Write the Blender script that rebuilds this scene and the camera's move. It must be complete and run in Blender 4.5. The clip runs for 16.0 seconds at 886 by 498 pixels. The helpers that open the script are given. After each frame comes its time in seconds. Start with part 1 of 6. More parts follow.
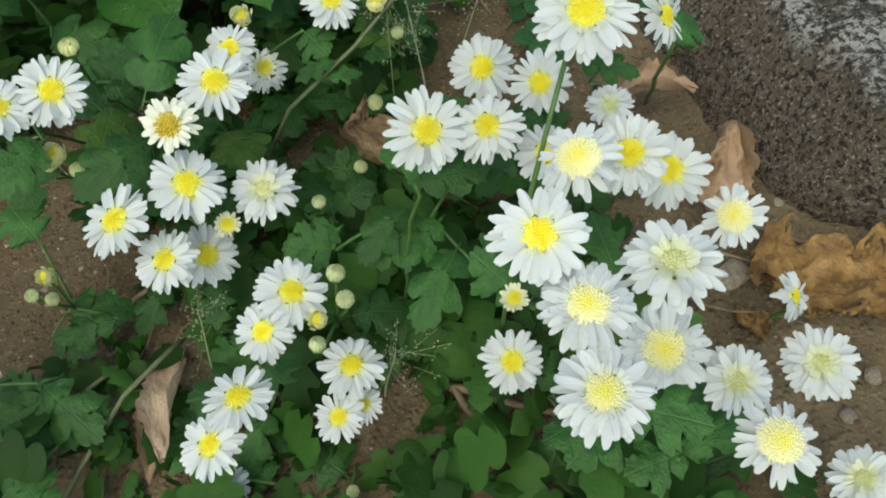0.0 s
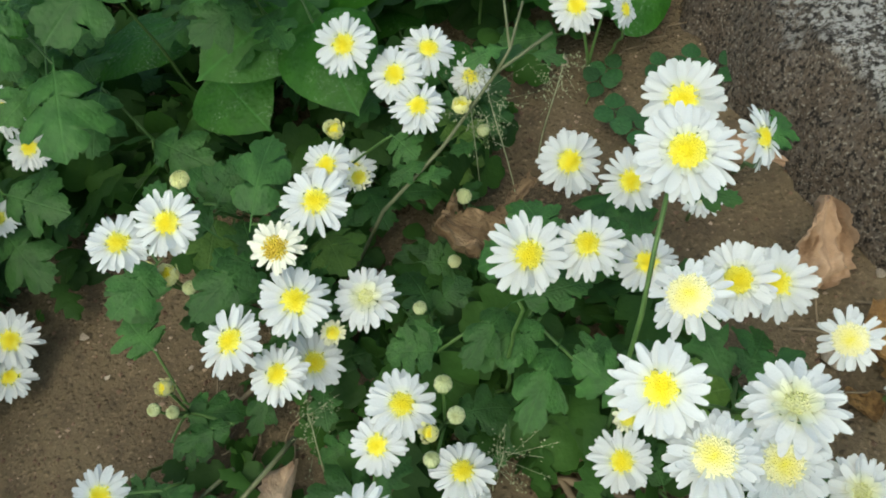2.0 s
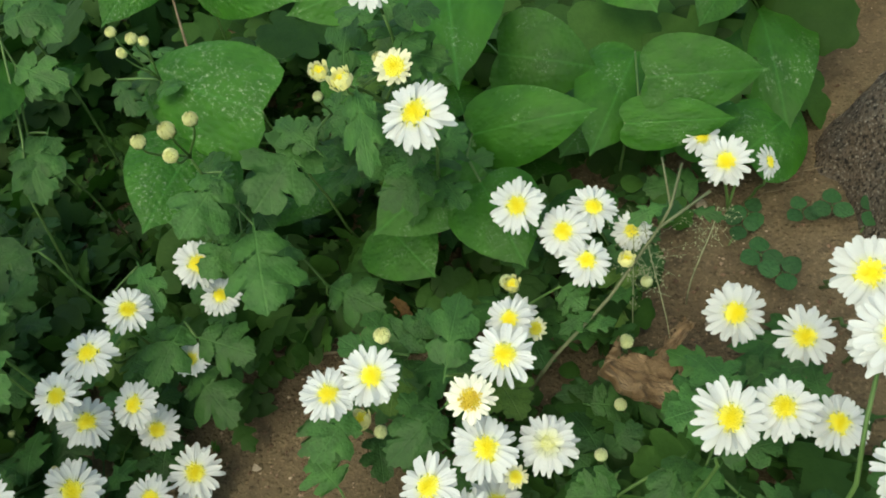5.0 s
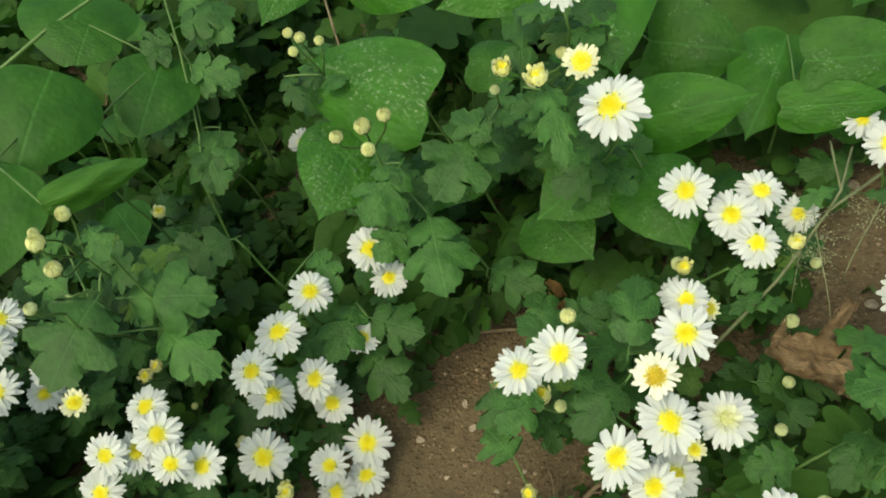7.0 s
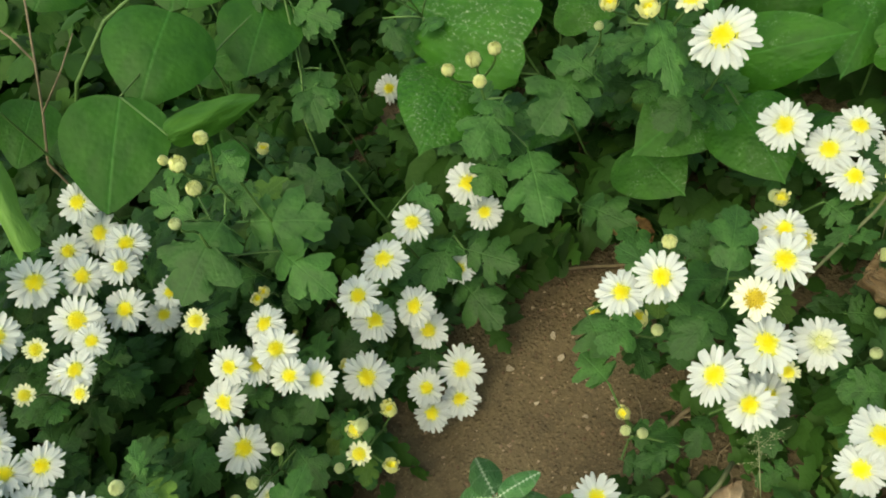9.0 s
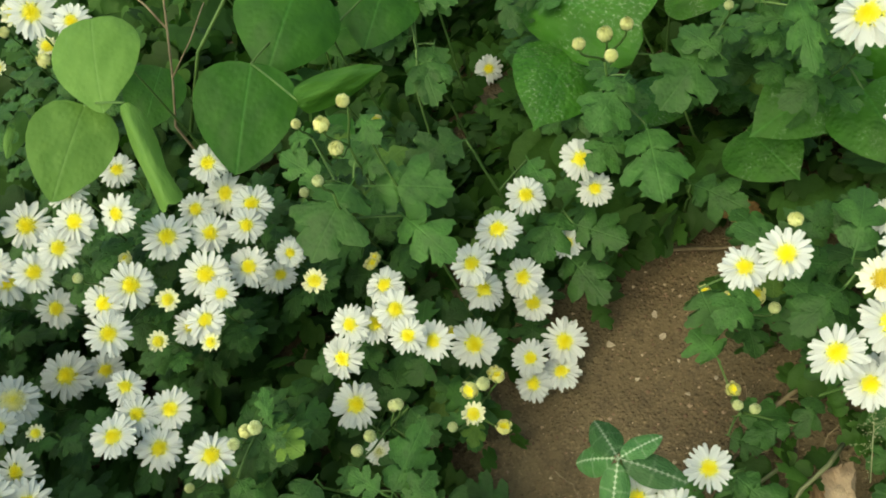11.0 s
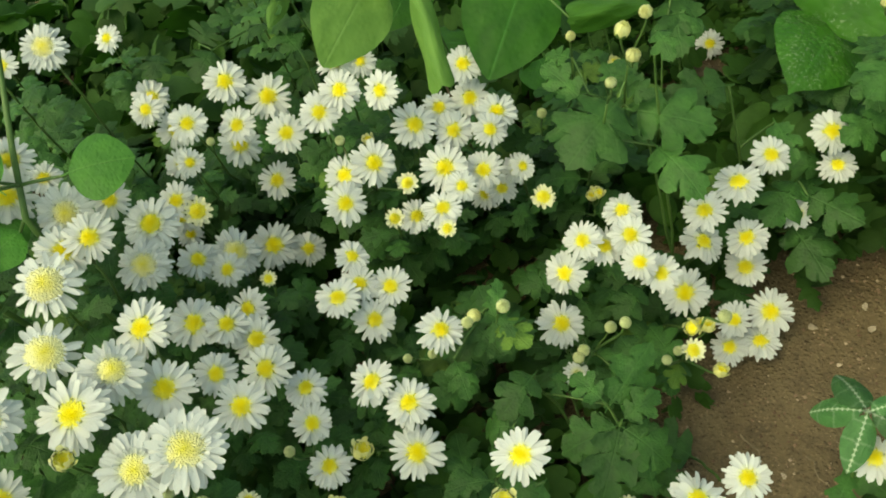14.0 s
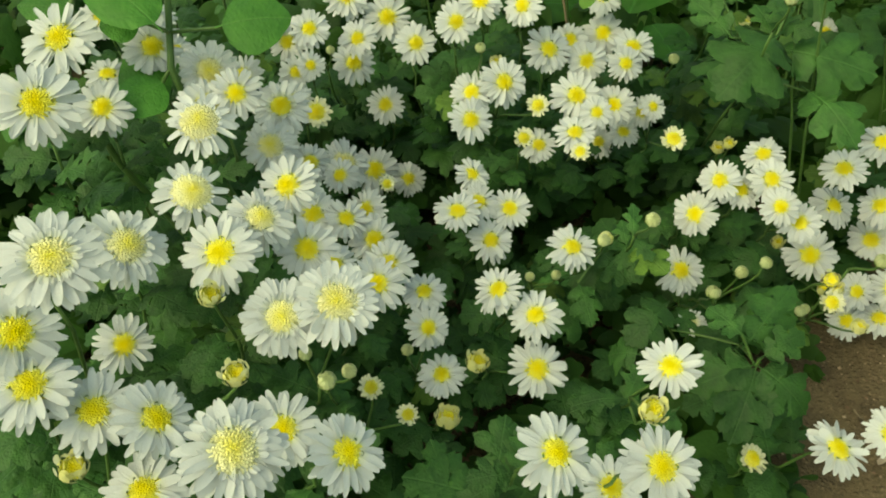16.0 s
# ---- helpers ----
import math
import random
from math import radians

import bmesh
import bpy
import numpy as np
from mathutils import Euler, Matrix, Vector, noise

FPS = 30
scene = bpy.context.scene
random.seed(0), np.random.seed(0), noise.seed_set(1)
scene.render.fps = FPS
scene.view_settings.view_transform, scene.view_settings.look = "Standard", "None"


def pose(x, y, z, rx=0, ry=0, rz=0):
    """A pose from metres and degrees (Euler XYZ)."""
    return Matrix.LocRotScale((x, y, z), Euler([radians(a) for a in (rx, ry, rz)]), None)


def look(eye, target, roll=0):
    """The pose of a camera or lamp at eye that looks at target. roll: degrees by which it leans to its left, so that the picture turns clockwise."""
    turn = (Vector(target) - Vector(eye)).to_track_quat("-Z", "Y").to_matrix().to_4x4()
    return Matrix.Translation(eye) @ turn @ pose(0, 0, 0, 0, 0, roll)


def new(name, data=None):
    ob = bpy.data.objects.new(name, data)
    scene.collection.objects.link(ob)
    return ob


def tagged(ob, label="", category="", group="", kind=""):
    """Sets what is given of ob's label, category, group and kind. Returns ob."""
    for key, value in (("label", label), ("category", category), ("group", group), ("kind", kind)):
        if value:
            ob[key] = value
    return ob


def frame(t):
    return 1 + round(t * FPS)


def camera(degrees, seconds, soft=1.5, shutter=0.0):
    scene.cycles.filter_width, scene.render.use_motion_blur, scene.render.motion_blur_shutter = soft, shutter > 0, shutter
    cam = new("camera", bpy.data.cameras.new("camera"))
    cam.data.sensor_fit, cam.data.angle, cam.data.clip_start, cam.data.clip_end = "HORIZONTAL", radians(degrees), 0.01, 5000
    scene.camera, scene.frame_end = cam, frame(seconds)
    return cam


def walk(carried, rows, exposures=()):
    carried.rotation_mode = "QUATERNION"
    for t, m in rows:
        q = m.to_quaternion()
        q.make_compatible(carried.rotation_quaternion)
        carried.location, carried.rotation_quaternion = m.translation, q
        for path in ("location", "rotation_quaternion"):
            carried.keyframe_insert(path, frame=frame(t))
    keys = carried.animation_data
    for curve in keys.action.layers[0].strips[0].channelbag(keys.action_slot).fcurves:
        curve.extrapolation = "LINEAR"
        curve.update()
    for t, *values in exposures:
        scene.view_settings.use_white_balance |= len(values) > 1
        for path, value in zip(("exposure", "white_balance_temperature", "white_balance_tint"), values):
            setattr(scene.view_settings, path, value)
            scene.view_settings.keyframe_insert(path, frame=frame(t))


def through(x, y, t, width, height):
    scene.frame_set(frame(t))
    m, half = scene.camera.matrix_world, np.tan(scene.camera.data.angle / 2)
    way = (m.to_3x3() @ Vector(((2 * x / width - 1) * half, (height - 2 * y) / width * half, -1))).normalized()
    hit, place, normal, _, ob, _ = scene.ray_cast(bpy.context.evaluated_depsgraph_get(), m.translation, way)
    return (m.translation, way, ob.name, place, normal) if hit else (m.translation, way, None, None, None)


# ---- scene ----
cam = camera(55.7, 16.0, soft=1.9)
PATH = [
    (0, (0.0075, -0.0031, 0.5789), (0.0112, 0.8153, -0.6780), 0.1),
    (0.5, (0.0031, 0.0089, 0.5903), (-0.0083, 0.8001, -0.6840), -1.5),
    (1, (0.0015, 0.0149, 0.5979), (-0.0441, 0.8175, -0.6683), -4.4),
    (1.5, (0.0000, 0.0292, 0.6099), (-0.0879, 0.8481, -0.6441), -7.8),
    (2, (-0.0075, 0.0307, 0.6157), (-0.1291, 0.8857, -0.6105), -10.2),
    (2.5, (-0.0149, 0.0292, 0.6321), (-0.1620, 0.9165, -0.5677), -11.8),
    (3, (-0.0263, 0.0323, 0.6451), (-0.1943, 0.9480, -0.5309), -13.0),
    (3.5, (-0.0381, 0.0368, 0.6637), (-0.2145, 0.9757, -0.4935), -13.1),
    (3.7, (-0.0399, 0.0368, 0.6667), (-0.2183, 0.9892, -0.4785), -13.0),
    (5.8, (-0.0975, 0.0225, 0.7049), (-0.3855, 1.0148, -0.3825), -17.0),
    (6, (-0.1043, 0.0211, 0.7125), (-0.4012, 1.0095, -0.3759), -17.6),
    (6.5, (-0.1192, 0.0128, 0.7252), (-0.4485, 0.9921, -0.3615), -19.1),
    (7, (-0.1372, 0.0031, 0.7281), (-0.5123, 0.9585, -0.3652), -21.1),
    (7.5, (-0.1447, -0.0075, 0.7388), (-0.5543, 0.9248, -0.3615), -22.6),
    (8, (-0.1523, -0.0271, 0.7448), (-0.5873, 0.8865, -0.3623), -23.8),
    (8.5, (-0.1635, -0.0399, 0.7432), (-0.6127, 0.8617, -0.3675), -24.3),
    (9, (-0.1719, -0.0457, 0.7479), (-0.6367, 0.8481, -0.3639), -24.7),
    (9.2, (-0.1777, -0.0488, 0.7545), (-0.6519, 0.8421, -0.3555), -24.9),
    (11.3, (-0.2265, -0.0892, 0.7665), (-0.7875, 0.7747, -0.3240), -26.1),
    (11.5, (-0.2325, -0.0923, 0.7620), (-0.7957, 0.7717, -0.3271), -26.1),
    (12, (-0.2460, -0.1028, 0.7581), (-0.8197, 0.7581, -0.3277), -25.5),
    (12.5, (-0.2625, -0.1185, 0.7552), (-0.8541, 0.7335, -0.3285), -24.6),
    (13, (-0.2828, -0.1380, 0.7627), (-0.9068, 0.7020, -0.3127), -23.2),
    (13.5, (-0.3091, -0.1628, 0.7649), (-0.9691, 0.6600, -0.3015), -21.7),
    (14, (-0.3315, -0.1905, 0.7627), (-1.0215, 0.6209, -0.2933), -19.6),
    (14.5, (-0.3532, -0.2137, 0.7507), (-1.0568, 0.6023, -0.2933), -16.7),
    (15, (-0.3788, -0.2379, 0.7341), (-1.0889, 0.5835, -0.3008), -15.1),
    (15.5, (-0.3952, -0.2601, 0.7117), (-1.1115, 0.5595, -0.3195), -14.2),
    (16, (-0.4059, -0.2775, 0.6999), (-1.1287, 0.5423, -0.3277), -13.7),
]
EXPOSURES = [(0.0, 0.70, 6600.0, -6.0), (3.5, 0.93, 6850.0, -7.5), (6.0, 0.95, 7750.0, -11.0), (12.5, 1.04, 8800.0, -17.0), (16.0, 0.79, 9600.0, -21.5)]
walk(cam, [(t, look(eye, target, roll)) for t, eye, target, roll in PATH], EXPOSURES)

# ---- light: bright hazy sky over an open bed, soft sun from behind the plants ----
SUN_ELEVATION, SUN_AZIMUTH = 58.0, 200.0
world = bpy.data.worlds.new("sky")
scene.world = world
world.use_nodes = True
wn = world.node_tree.nodes
sky = wn.new("ShaderNodeTexSky")
sky.sky_type, sky.sun_disc = "NISHITA", False
sky.sun_elevation, sky.sun_rotation = radians(SUN_ELEVATION), radians(SUN_AZIMUTH)
sky.dust_density, sky.air_density = 4.0, 1.2
wn["Background"].inputs["Strength"].default_value = 0.15
world.node_tree.links.new(sky.outputs[0], wn["Background"].inputs["Color"])
sun = new("sun", bpy.data.lights.new("sun", "SUN"))
sun.data.energy, sun.data.angle, sun.data.color = 0.72, radians(75), (1.0, 0.95, 0.86)
_a, _e = radians(SUN_AZIMUTH), radians(SUN_ELEVATION)
sun.matrix_world = look((math.sin(_a) * math.cos(_e) * 9, math.cos(_a) * math.cos(_e) * 9, math.sin(_e) * 9), (0, 0, 0))


# ---- materials ----
class Nodes:
    """A short way to write a node tree."""

    def __init__(self, name):
        self.mat = bpy.data.materials.new(name)
        self.mat.use_nodes = True
        self.t = self.mat.node_tree
        self.bsdf = self.t.nodes["Principled BSDF"]
        self.out = self.t.nodes["Material Output"]

    def put(self, socket, value):
        if isinstance(value, bpy.types.NodeSocket):
            self.t.links.new(value, socket)
        elif value is not None:
            if isinstance(value, tuple) and len(value) == 3 and socket.type == "RGBA":
                value = (*value, 1.0)
            socket.default_value = value

    def math(self, op, a, b=None, c=None):
        n = self.t.nodes.new("ShaderNodeMath")
        n.operation = op
        for i, v in enumerate((a, b, c)):
            self.put(n.inputs[i], v)
        return n.outputs[0]

    def coord(self, kind="Object"):
        return self.t.nodes.new("ShaderNodeTexCoord").outputs[kind]

    def position(self):
        return self.t.nodes.new("ShaderNodeNewGeometry").outputs["Position"]

    def island(self):
        return self.t.nodes.new("ShaderNodeNewGeometry").outputs["Random Per Island"]

    def rand(self):
        return self.t.nodes.new("ShaderNodeObjectInfo").outputs["Random"]

    def noise(self, vec, scale, detail=4.0, rough=0.55):
        n = self.t.nodes.new("ShaderNodeTexNoise")
        self.put(n.inputs["Vector"], vec)
        n.inputs["Scale"].default_value, n.inputs["Detail"].default_value, n.inputs["Roughness"].default_value = scale, detail, rough
        return n.outputs["Fac"]

    def voronoi(self, vec, scale, feature="F1", out="Distance"):
        n = self.t.nodes.new("ShaderNodeTexVoronoi")
        n.feature = feature
        self.put(n.inputs["Vector"], vec)
        n.inputs["Scale"].default_value = scale
        return n.outputs[out]

    def ramp(self, fac, *stops):
        n = self.t.nodes.new("ShaderNodeValToRGB")
        self.put(n.inputs[0], fac)
        while len(n.color_ramp.elements) < len(stops):
            n.color_ramp.elements.new(0.5)
        for e, (at, col) in zip(n.color_ramp.elements, stops):
            e.position = at
            e.color = (*col, 1.0) if isinstance(col, tuple) else (col, col, col, 1.0)
        return n.outputs[0]

    def mix(self, fac, a, b, blend="MIX"):
        n = self.t.nodes.new("ShaderNodeMix")
        n.data_type, n.blend_type = "RGBA", blend
        self.put(n.inputs[0], fac)
        self.put(n.inputs[6], a)
        self.put(n.inputs[7], b)
        return n.outputs[2]

    def xyz(self, vec):
        n = self.t.nodes.new("ShaderNodeSeparateXYZ")
        self.put(n.inputs[0], vec)
        return n.outputs

    def shade(self, colour, value):
        n = self.t.nodes.new("ShaderNodeHueSaturation")
        self.put(n.inputs["Value"], value)
        self.put(n.inputs["Color"], colour)
        return n.outputs[0]

    def bump(self, height, strength, distance):
        n = self.t.nodes.new("ShaderNodeBump")
        n.inputs["Strength"].default_value, n.inputs["Distance"].default_value = strength, distance
        self.put(n.inputs["Height"], height)
        self.put(self.bsdf.inputs["Normal"], n.outputs[0])
        return n.outputs[0]

    def finish(self, colour, rough, spec=0.4, glow_through=0.0, through_colour=None):
        self.put(self.bsdf.inputs["Base Color"], colour)
        self.put(self.bsdf.inputs["Roughness"], rough)
        self.bsdf.inputs["Specular IOR Level"].default_value = spec
        if glow_through:
            thin = self.t.nodes.new("ShaderNodeBsdfTranslucent")
            self.put(thin.inputs["Color"], through_colour if through_colour is not None else colour)
            both = self.t.nodes.new("ShaderNodeMixShader")
            both.inputs[0].default_value = glow_through
            self.t.links.new(self.bsdf.outputs[0], both.inputs[1])
            self.t.links.new(thin.outputs[0], both.inputs[2])
            self.t.links.new(both.outputs[0], self.out.inputs["Surface"])
        return self.mat


def leaf_material(name, low, high, vein, pairs, slant, rough, through, speckle=0.0, through_colour=None, spec=0.26, spiky=False, side_veins=0.22, spread=0.60, wrinkle=0.07):
    """A leaf blade in its own space: length along y from 0 to 1, width along x."""
    n = Nodes(name)
    at = n.coord()
    x, y, _ = n.xyz(at)
    side = n.math("ABSOLUTE", x)
    grain = n.noise(at, 4.5, 2.0)
    fine = n.noise(at, 38.0, 2.0)
    quilt = n.ramp(n.voronoi(at, 16.0), (0.1, 1.0), (0.6, 0.0))
    colour = n.mix(n.ramp(grain, (0.35, 0.0), (0.68, 1.0)), low, high)
    colour = n.mix(n.math("MULTIPLY", fine, 0.10), colour, tuple(v * 0.55 for v in low))
    if spiky:
        side = n.math("SUBTRACT", side, n.math("MULTIPLY", n.math("POWER", n.math("MULTIPLY", n.math("PINGPONG", y, 0.045), 22.2), 3.0), 0.055))
    rib = n.ramp(side, (0.0, 1.0), (0.022, 0.0))
    bow = n.math("MULTIPLY", n.math("POWER", side, 0.8), slant)
    line = n.math("FRACT", n.math("SUBTRACT", n.math("ADD", n.math("MULTIPLY", y, pairs), n.math("MULTIPLY", grain, 0.25)), bow))
    line = n.ramp(n.math("ABSOLUTE", n.math("SUBTRACT", line, 0.5)), (0.0, 1.0), (0.10, 0.0))
    line = n.math("MULTIPLY", line, side_veins)
    veins = n.math("MAXIMUM", rib, line)
    colour = n.mix(n.math("MULTIPLY", veins, 0.42), colour, vein)
    if speckle:
        shift = n.t.nodes.new("ShaderNodeVectorMath")
        n.put(shift.inputs[0], at)
        n.put(shift.inputs[1], n.math("MULTIPLY", n.rand(), 9.0))
        spot = shift.outputs[0]
        trails = n.ramp(n.noise(spot, 34.0, 5.0, 0.8), (0.55, 0.0), (0.64, 1.0))
        patch = n.ramp(n.noise(spot, 3.4, 2.0), (0.62 - 0.12 * speckle, 0.0), (0.78 - 0.12 * speckle, 1.0))
        colour = n.mix(n.math("MULTIPLY", n.math("MULTIPLY", trails, patch), min(0.8, speckle)), colour, (0.34, 0.44, 0.28))
    vary = n.math("ADD", n.math("MULTIPLY", n.rand(), spread), 0.94 - spread / 2)
    colour = n.shade(colour, vary)
    n.bump(n.math("SUBTRACT", n.math("ADD", n.math("MULTIPLY", grain, 0.42), n.math("MULTIPLY", quilt, wrinkle)), n.math("MULTIPLY", veins, 0.09)), 0.40, 0.012)
    return n.finish(colour, n.math("ADD", n.math("MULTIPLY", grain, 0.25), rough), spec, through, through_colour or tuple(v * 1.5 for v in high))


CHRYS_LEAF = leaf_material("chrysanthemum_leaf", (0.024, 0.072, 0.015), (0.046, 0.123, 0.026), (0.07, 0.16, 0.042), 5.0, 5.0, 0.42, 0.22)
CHRYS_PALE = leaf_material("pale_chrysanthemum_leaf", (0.06, 0.12, 0.02), (0.10, 0.18, 0.03), (0.14, 0.22, 0.06), 5.0, 5.0, 0.45, 0.22)
HEART_LEAF = leaf_material("heart_leaf", (0.021, 0.086, 0.007), (0.038, 0.132, 0.012), (0.07, 0.23, 0.04), 4.0, 2.4, 0.42, 0.28, speckle=0.9, side_veins=0.13, spread=0.4, wrinkle=0.14)
HEART_SPECKLED = leaf_material("speckled_heart_leaf", (0.024, 0.098, 0.008), (0.044, 0.150, 0.014), (0.07, 0.23, 0.04), 4.0, 2.4, 0.42, 0.28, speckle=1.7, side_veins=0.13, spread=0.2, wrinkle=0.22)
HEART_SMOOTH = leaf_material("smooth_heart_leaf", (0.019, 0.080, 0.007), (0.035, 0.122, 0.012), (0.07, 0.23, 0.04), 4.0, 2.4, 0.42, 0.28, side_veins=0.08, spread=0.2)
HEART_YOUNG = leaf_material("young_heart_leaf", (0.046, 0.130, 0.016), (0.072, 0.180, 0.026), (0.10, 0.25, 0.05), 4.0, 2.4, 0.42, 0.28, side_veins=0.08, spread=0.1)
BEAN_LEAF = leaf_material("bean_leaf", (0.098, 0.205, 0.040), (0.142, 0.268, 0.060), (0.17, 0.30, 0.09), 4.0, 2.4, 0.45, 0.28, side_veins=0.06, spread=0.15)
WEED_LEAF = leaf_material("weed_leaf", (0.045, 0.15, 0.022), (0.075, 0.22, 0.035), (0.13, 0.28, 0.07), 6.0, 3.0, 0.42, 0.25)
CLOVER_LEAF = leaf_material("clover_leaf", (0.018, 0.065, 0.018), (0.030, 0.095, 0.026), (0.05, 0.12, 0.04), 4.0, 3.0, 0.45, 0.12)
RIBBED_LEAF = leaf_material("ribbed_leaf", (0.034, 0.10, 0.030), (0.055, 0.14, 0.045), (0.62, 0.70, 0.55), 3.0, 0.0, 0.42, 0.16, spiky=True)


def undergrowth_material():
    n = Nodes("undergrowth")
    at = n.position()
    # Green kept below that of the taller leaves, standing in for deep shade.
    colour = n.mix(n.noise(at, 60.0, 4.0), (0.019, 0.052, 0.009), (0.043, 0.102, 0.018))
    colour = n.shade(colour, n.math("ADD", n.math("MULTIPLY", n.island(), 0.8), 0.5))
    colour = n.mix(n.math("MULTIPLY", n.noise(at, 300.0, 2.0), 0.3), colour, (0.008, 0.024, 0.004))
    n.bump(n.math("ADD", n.math("MULTIPLY", n.noise(at, 300.0, 2.0), 0.5), n.noise(at, 110.0, 2.0)), 0.45, 0.002)
    return n.finish(colour, 0.6, 0.14, 0.12, (0.06, 0.20, 0.02))


UNDERGROWTH = undergrowth_material()


def petal_material(name, base, inner):
    n = Nodes(name)
    x, y, _ = n.xyz(n.coord())
    r = n.math("SQRT", n.math("ADD", n.math("MULTIPLY", x, x), n.math("MULTIPLY", y, y)))
    colour = n.mix(n.ramp(r, (0.12, 1.0), (0.27, 0.0)), base, inner)
    soft = n.noise(n.coord(), 9.0, 3.0)
    colour = n.mix(n.math("MULTIPLY", soft, 0.22), colour, tuple(v * 0.86 for v in base))
    colour = n.shade(colour, n.math("ADD", n.math("MULTIPLY", n.rand(), 0.10), 0.92))
    n.bump(n.noise(n.coord(), 14.0, 2.0), 0.12, 0.01)
    return n.finish(colour, 0.55, 0.3, 0.36, (0.75, 0.77, 0.74))


PETAL_WHITE = petal_material("white_petal", (0.63, 0.65, 0.665), (0.69, 0.70, 0.36))
PETAL_CREAM = petal_material("cream_petal", (0.80, 0.79, 0.68), (0.74, 0.70, 0.36))
PETAL_GOLD = petal_material("golden_petal", (0.88, 0.85, 0.36), (0.84, 0.74, 0.05))
PETAL_YELLOW = petal_material("yellow_petal", (0.80, 0.79, 0.57), (0.80, 0.74, 0.12))


def plain(name, low, high, scale, rough, bump=0.4, depth=0.002, through=0.0, random_value=0.2, spec=0.35, space="Object"):
    n = Nodes(name)
    at = n.coord() if space == "Object" else n.position()
    a, b = n.noise(at, scale, 5.0), n.noise(at, scale * 6, 3.0)
    colour = n.mix(n.ramp(a, (0.3, 0.0), (0.7, 1.0)), low, high)
    colour = n.mix(n.math("MULTIPLY", b, 0.35), colour, tuple(v * 0.6 for v in low))
    if random_value:
        colour = n.shade(colour, n.math("ADD", n.math("MULTIPLY", n.rand(), random_value), 1 - random_value / 2))
    n.bump(b, bump, depth)
    return n.finish(colour, rough, spec, through)


def ringed_disc(name, inner, rim, low, high, rough, bump):
    """The middle of a head: one yellow within, another at the rim, patchy."""
    n = Nodes(name)
    x, y, _ = n.xyz(n.coord())
    r = n.math("SQRT", n.math("ADD", n.math("MULTIPLY", x, x), n.math("MULTIPLY", y, y)))
    r = n.math("ADD", r, n.math("MULTIPLY", n.math("SUBTRACT", n.noise(n.coord(), 7.0, 2.0), 0.5), 0.22))
    colour = n.mix(n.ramp(r, (low, 0.0), (high, 1.0)), inner, rim)
    colour = n.shade(colour, n.math("ADD", n.math("MULTIPLY", n.rand(), 0.2), 0.9))
    n.bump(n.noise(n.coord(), 60.0, 3.0), bump, 0.01)
    return n.finish(colour, rough, 0.3, 0.2, (0.88, 0.82, 0.3))


DISC_YELLOW = ringed_disc("yellow_disc", (0.81, 0.68, 0.022), (0.84, 0.80, 0.13), 0.04, 0.19, 0.65, 0.3)
DISC_CREAM = ringed_disc("cream_disc", (0.82, 0.74, 0.10), (0.82, 0.80, 0.50), 0.0, 0.20, 0.7, 0.2)
DISC_PALE = plain("pale_green_disc", (0.58, 0.60, 0.20), (0.76, 0.76, 0.50), 9.0, 0.7, 0.5, 0.02)
DISC_BROWN = plain("withered_disc", (0.74, 0.52, 0.06), (0.90, 0.76, 0.09), 5.0, 0.75, 0.5, 0.02)


def bud_material(name, foot, crown, low, high):
    """A closed head: green at its foot, pale at its crown, streaked along the folded petals."""
    n = Nodes(name)
    at = n.coord()
    x, y, z = n.xyz(at)
    grain = n.noise(at, 9.0, 3.0)
    streak = n.math("SINE", n.math("ADD", n.math("MULTIPLY", n.math("ARCTAN2", y, x), 11.0), n.math("MULTIPLY", grain, 5.0)))
    streak = n.ramp(streak, (0.0, 1.0), (0.7, 0.0))
    up = n.ramp(n.math("ADD", z, n.math("MULTIPLY", grain, 0.18)), (low, 0.0), (high, 1.0))
    colour = n.mix(n.math("MULTIPLY", up, n.math("SUBTRACT", 1.0, n.math("MULTIPLY", streak, 0.30))), foot, crown)
    colour = n.shade(colour, n.math("ADD", n.math("MULTIPLY", n.rand(), 0.25), 0.85))
    n.bump(n.math("ADD", grain, n.math("MULTIPLY", streak, -0.8)), 0.5, 0.03)
    return n.finish(colour, 0.55, 0.35, 0.30, crown)


BUD_CREAM = bud_material("cream_bud", (0.48, 0.58, 0.14), (0.90, 0.89, 0.48), -0.28, 0.06)
BUD_GREEN = bud_material("green_bud", (0.26, 0.40, 0.09), (0.80, 0.83, 0.50), -0.14, 0.24)
CALYX = plain("calyx", (0.06, 0.13, 0.03), (0.12, 0.22, 0.05), 5.0, 0.5, 0.3, 0.02)
STEM = plain("green_stem", (0.058, 0.120, 0.028), (0.100, 0.180, 0.048), 40.0, 0.5, 0.4, 0.001, 0.0, 0.25, space="World")
STEM_WOODY = plain("woody_stem", (0.085, 0.095, 0.045), (0.16, 0.18, 0.095), 60.0, 0.7, 0.5, 0.001, space="World")
DRY_LEAF = plain("dry_leaf", (0.22, 0.135, 0.08), (0.50, 0.345, 0.225), 2.2, 0.65, 0.35, 0.02, 0.2, 0.35)
DRY_PALE = plain("pale_dry_leaf", (0.34, 0.235, 0.16), (0.56, 0.43, 0.31), 2.6, 0.6, 0.35, 0.02, 0.25, 0.2)
DRY_DARK = plain("dark_dry_leaf", (0.085, 0.052, 0.026), (0.34, 0.235, 0.135), 4.0, 0.6, 0.45, 0.03, 0.12, 0.1)
